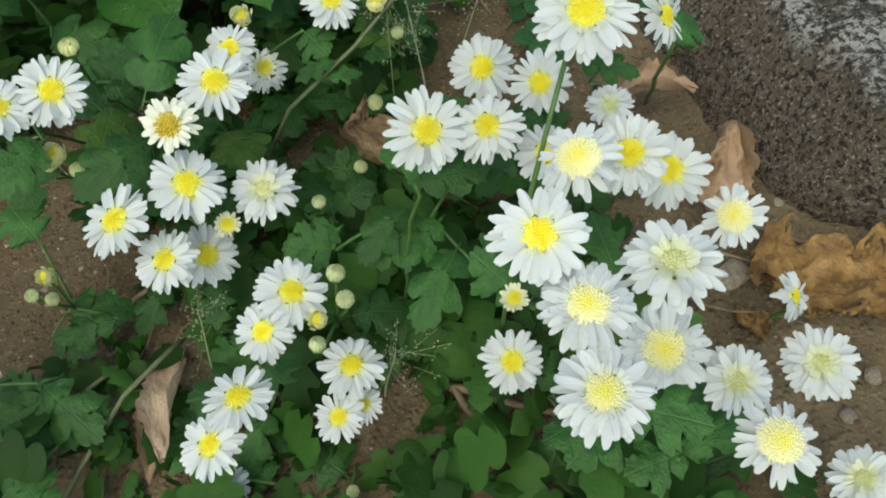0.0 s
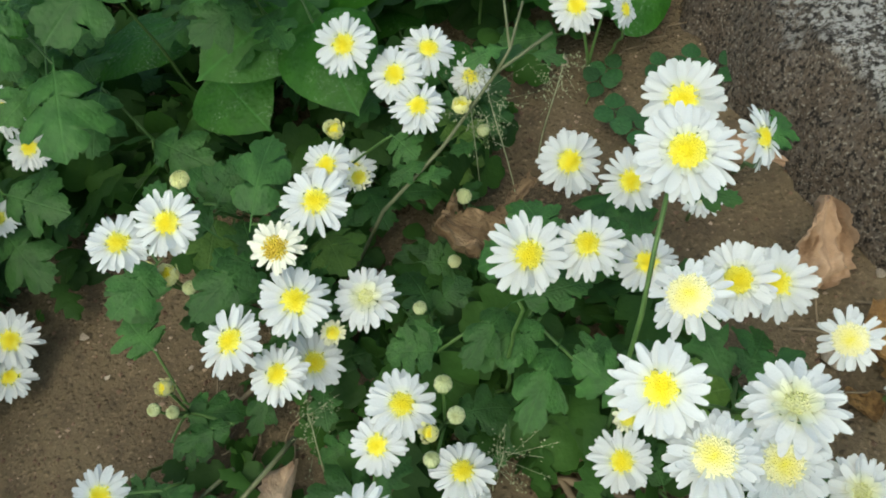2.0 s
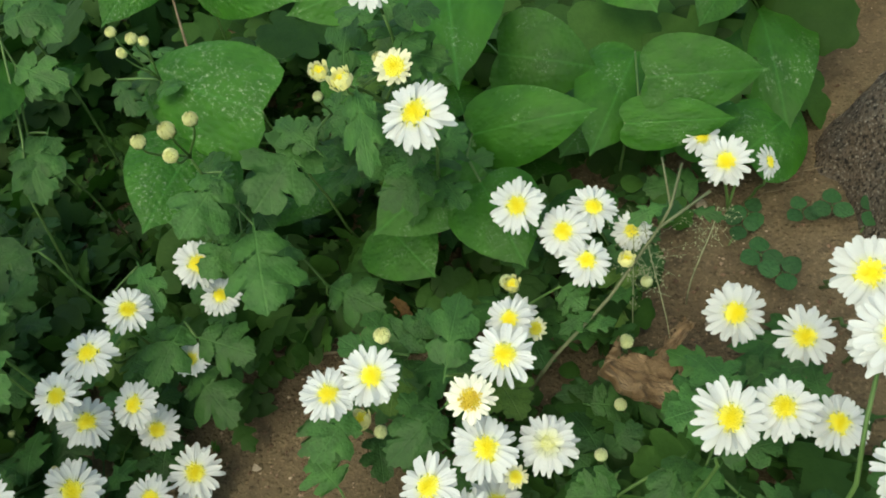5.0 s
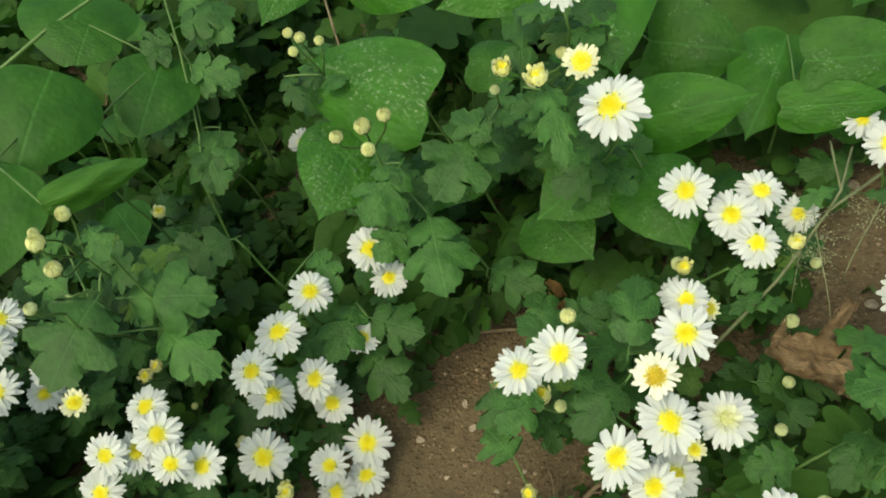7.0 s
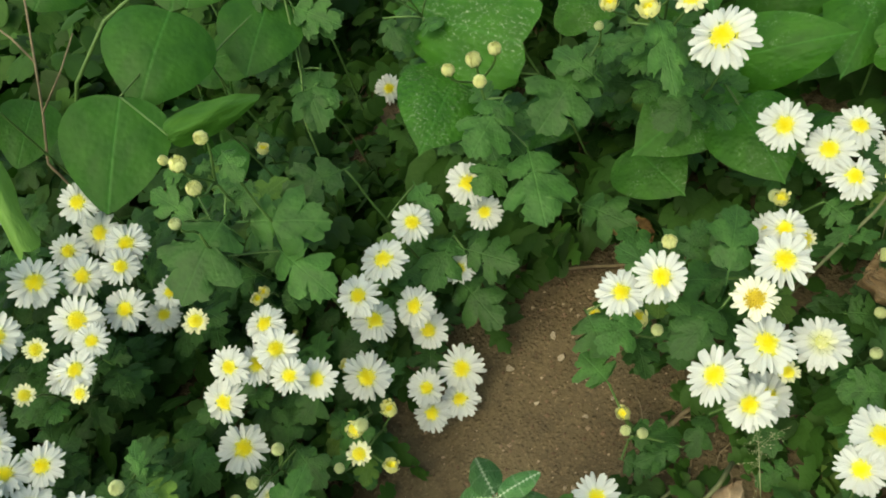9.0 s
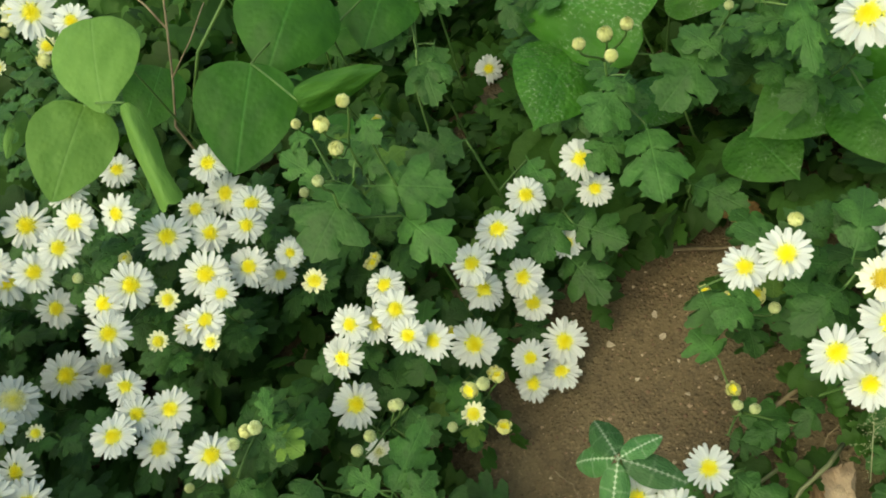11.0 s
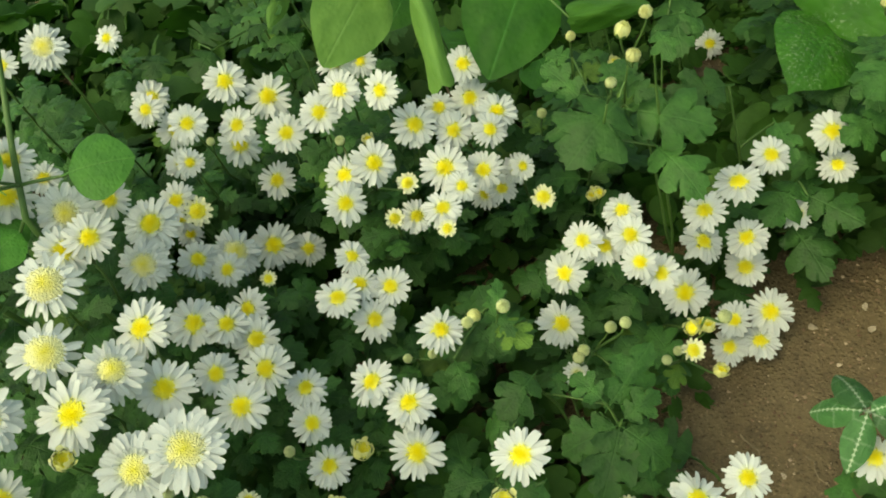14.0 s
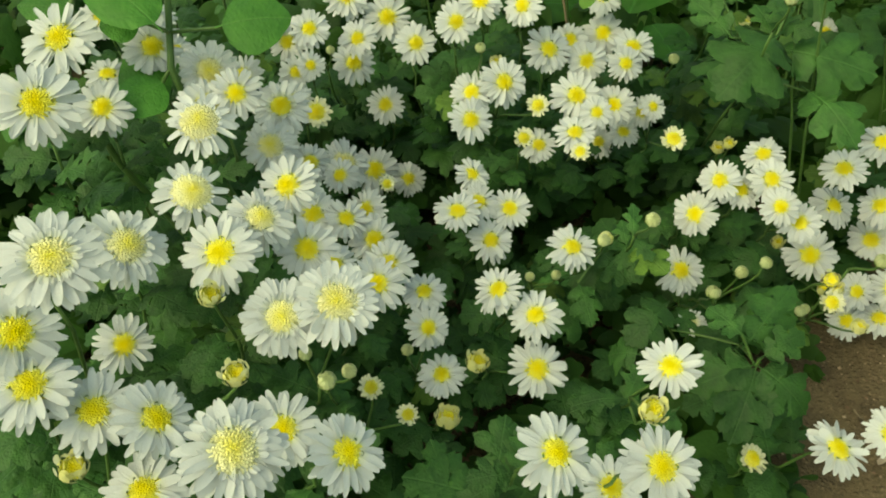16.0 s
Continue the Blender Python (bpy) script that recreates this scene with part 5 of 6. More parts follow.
def join(plant, foot, along, rng, reach):
    """A stalk from a blade's foot to the nearest stem of its plant, or to the soil where none is near."""
    knots = KNOTS.setdefault(plant.name, [])
    near = min((k for k in knots if k.z < foot.z + 0.015), key=lambda k: (k - foot).length, default=None)
    if near is not None and (near - foot).length < reach:
        path = bend(near, foot, 5, 0.0, rng, foot - near + UP * 0.01)
        r = 0.0011
    else:
        root = foot - along * 0.35 + Vector((rng.uniform(-0.01, 0.01), 0.03, 0))
        root.z = float(rise(root.x, root.y)) - 0.004
        path = bend(root, foot, 7, 0.1, rng, foot - root + UP * 0.05, 0.003)
        r = 0.0016
    knots.extend(path[1:])
    under("stem", tube("stem", path, r, 0.001, STEM, 5), plant)


# the largest blades of the bed, each with its own place: base, tip, width
def big_blades(rows, seed):
    rng = random.Random(seed)
    for x0, y0, z0, x1, y1, z1, w in rows:
        a, b = Vector((x0, y0, z0)), Vector((x1, y1, z1))
        a.z, b.z = max(a.z, float(rise(a.x, a.y)) + 0.015), max(b.z, float(rise(b.x, b.y)) + 0.008)
        ln = (b - a).length
        plant = nearest_plant(a)
        mid = (a + b) / 2
        nrm = UP * 0.3 + (camera_side(mid) - mid).normalized() * 0.7
        me = CHRYS_BLADES[rng.randrange(6)]
        add_blade(plant, me, a, b - a, nrm, ln, w / ln / 0.9)
        foot = a - (b - a) * 0.1
        join(plant, foot, b - a, rng, 0.07)


for i, rows in enumerate((BLADES_A, BLADES_B, BLADES_C, BLADES_D, BLADES_E, BLADES_F, BLADES_G, BLADES_H, BLADES_I)):
    big_blades(rows, 300 + i)


# ---- broad-leaved climbers and weeds ----
def climber(name, rows, base, blades, label, category, fill=None, seed=1, group=""):
    rng = random.Random(seed)
    base = Vector((base[0], base[1], float(rise(*base))))
    plant = thing(name, base, label, category, group)
    for i, (x0, y0, z0, x1, y1, z1, w) in enumerate(rows):
        a, b = Vector((x0, y0, z0)), Vector((x1, y1, z1))
        ln = (b - a).length
        nrm = UP * 0.12 + (camera_side(a) - a).normalized() * 0.88
        me = blades[i % len(blades)]
        under("leaf", me, plant, frame_from(a, b - a, nrm, w / 0.97, ln, ln))
        join(plant, a, b - a, rng, 0.14)
    # lower, shaded leaves of the same vine: count, x and y bounds, heights, sizes
    for i in range(fill[0] if fill else 0):
        x, y = rng.uniform(*fill[1]), rng.uniform(*fill[2])
        a = Vector((x, y, float(rise(x, y)) + rng.uniform(*fill[3])))
        size = rng.uniform(*fill[4])
        turn = rng.uniform(0, 6.28)
        out = Vector((math.cos(turn), math.sin(turn), -0.15))
        if hides(a + out * size * 0.5, size):
            continue
        under("leaf", blades[i % len(blades)], plant, frame_from(a, out, UP + Vector((rng.gauss(0, 0.2), rng.gauss(-0.2, 0.2), 0)), size * 0.9, size, size))
        under("stem", tube("stem", bend(Vector((x - out.x * 0.02, y - out.y * 0.02, float(rise(x, y)) - 0.004)), a, 4, 0.2, rng), 0.0016, 0.0012, STEM, 5), plant)
    return plant


climber("heart_leaf_vine", LEAVES_VINE_RIGHT, (-0.10, 0.70), HEART_BLADES, "creeping vine with large dark heart-shaped leaves", "vine", (24, (-0.30, 0.12), (0.60, 0.90), (0.03, 0.09), (0.07, 0.10)), seed=5, group="heart-leaved vines")
climber("heart_leaf_vine", LEAVES_VINE_MIDDLE, (-0.40, 0.76), SPECKLED_BLADES, "vine with broad speckled heart-shaped leaves", "vine", (12, (-0.48, -0.28), (0.68, 0.95), (0.06, 0.15), (0.07, 0.10)), seed=6, group="heart-leaved vines")
vine = climber("heart_leaf_vine", LEAVES_VINE_LEFT, (-0.74, 0.70), [SMOOTH_BLADES[3], SMOOTH_BLADES[2], YOUNG_BLADE] + SMOOTH_BLADES * 2, "vine with smooth mid-green heart-shaped leaves", "vine", (10, (-1.0, -0.72), (0.62, 0.95), (0.08, 0.2), (0.07, 0.10)), seed=7, group="heart-leaved vines")
under("stem", tube("stem", [(-0.93, 0.60, 0.16), (-0.87, 0.63, 0.26), (-0.814, 0.667, 0.310), (-0.752, 0.712, 0.328), (-0.699, 0.745, 0.338), (-0.64, 0.80, 0.33)], 0.0028, 0.002, STEM), vine)
climber("bean_vine", LEAVES_BEAN, (-0.80, 0.56), BEAN_BLADES, "young bean vine with light green drooping leaves", "vine", seed=8)


def stalked_weed(rows, stems):
    """An upright weed: bowed stems, each leaf on a stalk from the nearest stem."""
    rng = random.Random(9)
    base = Vector(stems[0][0])
    plant = thing("broadleaf_weed", base, "upright weed with smooth oval bright green leaves", "weed")
    knots = []
    for points in stems:
        pts = [Vector(p) for p in points]
        smooth = []
        for i in range(len(pts) - 1):
            for k in range(4):
                smooth.append(pts[i].lerp(pts[i + 1], k / 4))
        smooth.append(pts[-1])
        knots += smooth
        under("stem", tube("stem", smooth, 0.0030, 0.0021, STEM), plant)
    for i, (x0, y0, z0, x1, y1, z1, w) in enumerate(rows):
        a, b = Vector((x0, y0, z0)), Vector((x1, y1, z1))
        ln = (b - a).length
        under("leaf", WEED_BLADES[i % 2], plant, frame_from(a, b - a, UP * 0.6 + (camera_side(a) - a).normalized() * 0.4, w / 0.92, ln, ln))
        near = min(knots, key=lambda k: (k - a).length)
        under("stalk", tube("stalk", bend(near, a, 5, 0.05, rng, a - near + UP * 0.004), 0.0015, 0.0011, STEM, 5), plant)


stalked_weed(LEAVES_WEED, [[(-0.875, 0.07, 0.0), (-0.872, 0.04, 0.18), (-0.870, 0.02, 0.33), (-0.873, 0.022, 0.425), (-0.884, 0.050, 0.462), (-0.900, 0.085, 0.50), (-0.915, 0.12, 0.54)], [(-0.905, 0.05, 0.0), (-0.912, 0.01, 0.2), (-0.925, -0.02, 0.36), (-0.933, -0.019, 0.437), (-0.942, 0.022, 0.476), (-0.95, 0.06, 0.51)]])

# branches that lie open to view, on the plants they belong to
for points, r, at, bark in (([(-0.13, 0.40, 0.07), (-0.096, 0.391, 0.150), (-0.051, 0.424, 0.176), (-0.010, 0.465, 0.204), (0.030, 0.486, 0.217)], 0.0015, (-0.044, 0.488), STEM_WOODY), ([(-0.17, 0.262, 0.06), (-0.182, 0.238, 0.070), (-0.203, 0.219, 0.060), (-0.232, 0.176, 0.035), (-0.245, 0.155, 0.02)], 0.0020, (-0.215, 0.324), STEM_WOODY), ([(-0.215, 0.245, 0.05), (-0.25, 0.215, 0.045), (-0.29, 0.20, 0.03), (-0.31, 0.197, 0.012)], 0.0016, (-0.215, 0.324), STEM_WOODY), ([(-0.010, 0.465, 0.204), (0.0, 0.476, 0.214), (0.011, 0.502, 0.233)], 0.0012, (-0.044, 0.488), STEM_WOODY), ([(0.0, 0.476, 0.214), (-0.001, 0.495, 0.222), (-0.002, 0.514, 0.230)], 0.0010, (-0.044, 0.488), STEM_WOODY), ([(0.045, 0.24, 0.08), (0.042, 0.215, 0.20), (0.046, 0.211, 0.298), (0.053, 0.233, 0.316), (0.060, 0.252, 0.340)], 0.0013, (0.096, 0.24), STEM), ([(-0.60, 0.56, 0.02), (-0.590, 0.572, 0.12), (-0.588, 0.585, 0.20), (-0.588, 0.622, 0.232), (-0.594, 0.657, 0.264), (-0.601, 0.692, 0.297), (-0.613, 0.735, 0.339)], 0.0014, (-0.469, 0.697), STEM)):
    owner = nearest_plant(Vector((at[0], at[1], 0)))
    under("stem", tube("stem", points, r, r * 0.8, bark), owner)

# narrow young leaves on the open branch and on the long shoot
rng = random.Random(61)
for x, y, z, turn, size in ((-0.03, 0.445, 0.190, 150, 0.03), (-0.012, 0.462, 0.203, 60, 0.034), (0.0, 0.478, 0.214, 200, 0.03), (0.012, 0.475, 0.210, -20, 0.024), (-0.06, 0.418, 0.170, 210, 0.03), (-0.075, 0.405, 0.162, 20, 0.026), (-0.594, 0.657, 0.264, 30, 0.05), (-0.590, 0.635, 0.243, 190, 0.045), (-0.600, 0.690, 0.296, 200, 0.05), (-0.604, 0.705, 0.308, 10, 0.05)):
    a = radians(turn)
    p = Vector((x, y, z))
    out = Vector((math.cos(a), math.sin(a), -0.1))
    add_blade(nearest_plant(Vector((-0.044, 0.488, 0)) if x > -0.2 else Vector((-0.469, 0.697, 0))), rng.choice(CHRYS_NARROW if x > -0.2 else CHRYS_BLADES), p + out * size * 0.18, out, UP * 0.8 + (camera_side(p) - p).normalized() * 0.5, size, 0.95)


# ---- undergrowth: low leaves that fill the bed between the stems ----
def undergrowth(name, label, count, area, low, high, sizes, seed, keep, clump=0.0, step=2):
    """Loose leaves, lobed and oval; with clump they stand in heaps with dark hollows between."""
    rng = random.Random(seed)
    shapes = (SIMPLE_LOBED[1::step], NARROW_LOBED[1::step], OVATE[1::step])
    verts, faces = [], []
    made = 0
    for _ in range(count * 4):
        if made >= count:
            break
        x, y = rng.uniform(area[0], area[1]), rng.uniform(area[2], area[3])
        f = rng.random() ** 1.3
        if clump:
            heap = noise.fractal(Vector((x * 6.5, y * 6.5, seed)), 0.9, 2.1, 3)
            f *= min(1.0, max(0.0, 0.35 + clump * heap))
            if f < 0.1 and rng.random() < 0.45:
                continue
        p = Vector((x, y, float(rise(x, y)) + low + (high - low) * f))
        size = rng.uniform(*sizes) * (0.75 + 0.7 * f)
        if not keep(p) or hides(p, size):
            continue
        made += 1
        a = rng.uniform(0, 6.28)
        out = Vector((math.cos(a), math.sin(a), rng.uniform(-0.8, 0.5)))
        stand = 1.3 - f if clump else 0.6  # the deepest leaves stand steepest, to darken the gaps between them
        nrm = UP + Vector((rng.gauss(0, stand), rng.gauss(0, stand) - 0.25, 0))
        m = frame_from(p, out, nrm, size * rng.uniform(0.75, 1.1), size, size)
        half = shapes[rng.choice((0, 0, 0, 0, 1, 1, 2))]
        if half is shapes[2]:
            m = m @ Matrix.Scale(0.6, 4)
        bowl, sag = rng.uniform(-0.2, 0.9), rng.uniform(0.1, 0.5)
        b = len(verts)
        n = len(half)
        for hx, hy in half:
            droop = -sag * hy * hy
            verts += [m @ Vector((-hx, hy, droop - bowl * hx * hx)), m @ Vector((0, max(0.0, hy - 0.3 * hx), droop + 0.03)), m @ Vector((hx, hy, droop - bowl * hx * hx))]
        for i in range(n - 1):
            q = b + 3 * i
            faces += [(q + 1, q + 4, q + 3, q), (q + 2, q + 5, q + 4, q + 1)]
    ob = new(name, mesh_of(name, verts, faces, UNDERGROWTH))
    return tagged(ob, label, "undergrowth", kind="stuff")


def ragged(x, y):
    return noise.fractal(Vector((x * 2.5, y * 2.5, 4.0)), 0.8, 2.0, 4) * 0.25


undergrowth("undergrowth", "dense low dark green leaves between flower stems", 4200, (-1.45, 0.2, -0.5, 0.62), 0.010, 0.062, (0.022, 0.05), 11, lambda p: (p.x < -0.42 or (p.y > 0.42 and p.x < 0.0) or (p.x < 0.13 and p.y < 0.36 and p.x > -0.12) or (p.y < 0.185 and (-0.32 < p.x < -0.225 or -0.14 < p.x < 0.2))) and p.y > -0.45 + ragged(p.x, p.y) * 0.5, 0.0, 1)
undergrowth("background_foliage", "deep shady green foliage behind the flower bed", 4200, (-2.3, 0.05, 0.5, 1.75), 0.015, 0.22, (0.035, 0.085), 12, lambda p: p.x + p.y * 0.30 < 0.06 + ragged(p.x, p.y) * 0.4 and p.y < 1.5 + ragged(p.x, p.y) and p.x > -2.1 + ragged(p.y, p.x) and p.z < 0.08 + 0.18 * (p.y - 0.5), 1.6, 1)
# Added over the lit soil there, so that the gaps read as shade.
undergrowth("hollow_leaves", "steep low leaves added to make the gaps look dark", 1100, (-0.88, -0.34, 0.60, 1.16), 0.002, 0.10, (0.03, 0.05), 16, lambda p: p.z - float(rise(p.x, p.y)) < 0.034 and any((p.x - x) ** 2 + (p.y - y) ** 2 < (r + 0.09) ** 2 for x, y, r in DARK_GAPS), 0.2, 1)
# More seedlings than grow here, added so that this soil looks darker.
undergrowth("low_weeds", "dark green seedlings, most of them added to darken the soil", 420, (-0.26, 0.04, 0.12, 0.42), 0.004, 0.03, (0.014, 0.028), 15, lambda p: noise.noise(Vector((p.x * 22, p.y * 22, 3.0))) > -0.12, 0.0)
undergrowth("vine_undergrowth", "low dark green leaves in the shade behind the vine", 900, (-0.25, 0.42, 0.70, 1.5), 0.010, 0.10, (0.05, 0.09), 14, lambda p: p.x < 0.16 + 0.55 * (p.y - 0.72) + ragged(p.x, p.y) * 0.3 and p.y < 1.42 + ragged(p.x, p.y) * 0.4 and p.z < 0.19 + 0.10 * (p.y - 0.72), 0.0, 1)
undergrowth("side_foliage", "shady green foliage beside the flower bed", 2600, (-2.3, -0.95, -0.4, 0.95), 0.015, 0.24, (0.035, 0.08), 13, lambda p: p.z < 0.10 + 0.18 * (-1.0 - p.x) + 0.05 and p.x > -2.1 + ragged(p.y, p.x) and p.y > -0.25 + ragged(p.x, p.y), 1.6)


# ---- boulder ----
def boulder():
    """A low, broken block: its outline in the plan by angle and reach, its top rising away from the bed."""
    cx, cy = 0.50, 0.52
    turns = np.radians([-42, 0, 27, 69, 122, 161, 191, 216, 232, 275, 318])
    reach = [0.40, 0.36, 0.39, 0.28, 0.285, 0.365, 0.306, 0.315, 0.292, 0.27, 0.40]
    bm = bmesh.new()
    bmesh.ops.create_icosphere(bm, subdivisions=6, radius=1.0)
    for v in bm.verts:
        c = v.co.copy()
        flat = math.hypot(c.x, c.y)
        a = math.atan2(c.y, c.x)
        if a < radians(-42):
            a += 2 * math.pi
        r = float(np.interp(a, turns, reach))
        x, y = r * flat * math.cos(a), r * flat * math.sin(a)
        top = 0.185 + 0.16 * (cx + x - 0.2)
        inward = min(1.0, max(0.0, 1 - flat) * r / (0.050 + 0.02 * noise.noise(Vector((3 * math.cos(a), 3 * math.sin(a), 1.0)))))
        z = 0.06 + (top - 0.06) * (0.12 + 0.88 * math.sin(inward * math.pi * 0.5) ** 0.8) if c.z > 0 else 0.06 + 0.12 * c.z
        p = Vector((x, y, z))
        p += Vector((noise.fractal(p * 6.0, 0.9, 2.0, 5), noise.fractal(p * 6.0 + Vector((7, 0, 0)), 0.9, 2.0, 5), noise.fractal(p * 6.0 + Vector((0, 7, 0)), 0.9, 2.0, 5))) * 0.016
        p += c * noise.fractal(p * 45.0, 0.8, 2.0, 4) * 0.0045
        v.co = p
    me = bpy.data.meshes.new("boulder")
    bm.to_mesh(me)
    bm.free()
    me.materials.append(ROCK)
    me.polygons.foreach_set("use_smooth", [True] * len(me.polygons))
    ob = new("boulder", me)
    ob.location = (cx, cy, 0.0)
    return tagged(ob, "large rough grey-brown boulder with pale lichen on soil", "rock")


boulder()


# ---- dead leaves ----
DRY_STALK = tube("leaf_stalk", [(0, 0.03, 0.0), (0.01, -0.1, -0.02), (0.04, -0.25, -0.01), (0.09, -0.38, -0.03)], 0.016, 0.010, TWIG, 5)


def dry_leaf(a, b, wide, kind, tilt=0.0, label="curled dry brown leaf lying on the soil"):
    """A dead leaf from its foot a to its tip b, tilted about its length."""
    a, b = Vector(a), Vector(b)
    a.z, b.z = max(a.z, float(rise(a.x, a.y)) + 0.006), max(b.z, float(rise(b.x, b.y)) + 0.006)
    out = b - a
    side = out.cross(UP).normalized()
    ob = new("dead_leaf", DRY_BLADES[kind])
    ob.matrix_basis = frame_from(a, out, UP + side * math.tan(radians(tilt)), wide, out.length, min(wide * 1.3, out.length))
    below("leaf_stalk", DRY_STALK, ob)
    return tagged(ob, label, "dead leaf", "dead leaves on the soil")


dry_leaf((0.012, 0.366, 0.092), (-0.066, 0.412, 0.122), 0.046, 6, 0, "shrivelled dark brown leaf caught among the stems")
dry_leaf((-0.024, 0.405, 0.098), (0.020, 0.446, 0.112), 0.016, 6, 0, "torn strip of a shrivelled dark brown leaf")
dry_leaf((0.140, 0.437, 0.112), (0.191, 0.420, 0.135), 0.040, 4, -15, "pale brown dead leaf leaning on the boulder")
dry_leaf((0.196, 0.330, 0.112), (0.207, 0.380, 0.150), 0.052, 3, 10, "cupped pinkish-brown dead leaf standing against the boulder")
dry_leaf((0.209, 0.288, 0.118), (0.304, 0.241, 0.108), 0.075, 7, 0, "large orange-brown dead leaf on bare soil")
dry_leaf((-0.171, 0.247, 0.052), (-0.166, 0.172, 0.068), 0.034, 5, 20, "long pale curled dead leaf on the soil")
dry_leaf((-0.190, 0.235, 0.02), (-0.185, 0.170, 0.02), 0.024, 4, -10, "long brown curled dead leaf on the soil")
dry_leaf((-0.214, 0.208, 0.012), (-0.205, 0.186, 0.012), 0.014, 0)
dry_leaf((0.212, 0.238, 0.09), (0.199, 0.262, 0.10), 0.022, 2)
dry_leaf((0.244, 0.252, 0.09), (0.231, 0.278, 0.10), 0.022, 0)
dry_leaf((-0.235, 0.500, 0.055), (-0.275, 0.515, 0.075), 0.036, 2, 0, "small orange dead leaf beside the stems")
for i, (x, y, yaw, ln) in enumerate(((-0.04, 0.90, 20, 0.07), (-0.09, 0.93, 130, 0.06), (0.03, 0.87, 250, 0.06), (0.0, 0.95, 310, 0.07), (-0.13, 0.88, 80, 0.05), (0.08, 0.93, 190, 0.06), (0.04, 0.84, 150, 0.06), (-0.01, 0.85, 40, 0.05), (0.09, 0.87, 300, 0.05))):
    lie = float(rise(x, y)) + 0.012
    dry_leaf((x, y, lie), (x + ln * math.cos(radians(yaw)), y + ln * math.sin(radians(yaw)), lie + 0.012), ln * 0.7, i % 5, 0, "dry brown leaf in the litter behind the vine")


# ---- small ground plants ----
def clover(x, y, size, seed):
    rng = random.Random(seed)
    base = Vector((x, y, float(rise(x, y))))
    plant = thing("creeping_clover", base, "small creeping weed with round dark leaflets", "weed", "creeping weeds on the soil")
    for s in range(rng.choice((1, 1, 2))):
        top = base + Vector((rng.uniform(-0.015, 0.015), rng.uniform(-0.015, 0.015), rng.uniform(0.012, 0.022)))
        under("stem", tube("stem", bend(base - UP * 0.003, top, 4, 0.2, rng), 0.0008, 0.0006, STEM, 5), plant)
        a0 = rng.uniform(0, 6.28)
        for k in range(3):
            a = a0 + k * 2.094
            out = Vector((math.cos(a), math.sin(a), rng.uniform(-0.1, 0.15)))
            under("leaflet", CLOVER_BLADE, plant, frame_from(top + out * size * 0.1, out, UP + Vector((0, -0.3, 0)), size * 1.0, size, size))


for i, (x, y, s) in enumerate(((0.085, 0.571, 0.017), (0.098, 0.516, 0.019), (0.165, 0.560, 0.018), (0.126, 0.583, 0.016), (0.064, 0.553, 0.017), (0.108, 0.494, 0.019), (0.172, 0.541, 0.017))):
    clover(x, y, s, 400 + i)


def ribbed_weed(hub, tips, seed=9):
    """A young plant whose oval leaves carry a pale, comb-like midrib."""
    rng = random.Random(seed)
    hub = Vector(hub)
    base = Vector((hub.x, hub.y + 0.03, float(rise(hub.x, hub.y + 0.03))))
    plant = thing("ribbed_weed", base, "young weed with blue-green leaves and pale white midribs", "weed")
    under("stem", tube("stem", bend(base - UP * 0.004, hub, 6, 0.3, rng), 0.002, 0.0014, STEM), plant)
    for k, tip in enumerate(tips):
        out = Vector(tip) - hub
        ln = out.length * 0.97
        under("leaf", RIBBED_BLADES[k % 2], plant, frame_from(hub + out * 0.05, out, UP * 0.8 + (camera_side(hub) - hub).normalized() * 0.5, ln * 0.55, ln, ln))


ribbed_weed((-0.323, 0.163, 0.217), ((-0.347, 0.200, 0.198), (-0.295, 0.183, 0.215), (-0.328, 0.127, 0.193), (-0.359, 0.171, 0.186), (-0.278, 0.157, 0.200)))


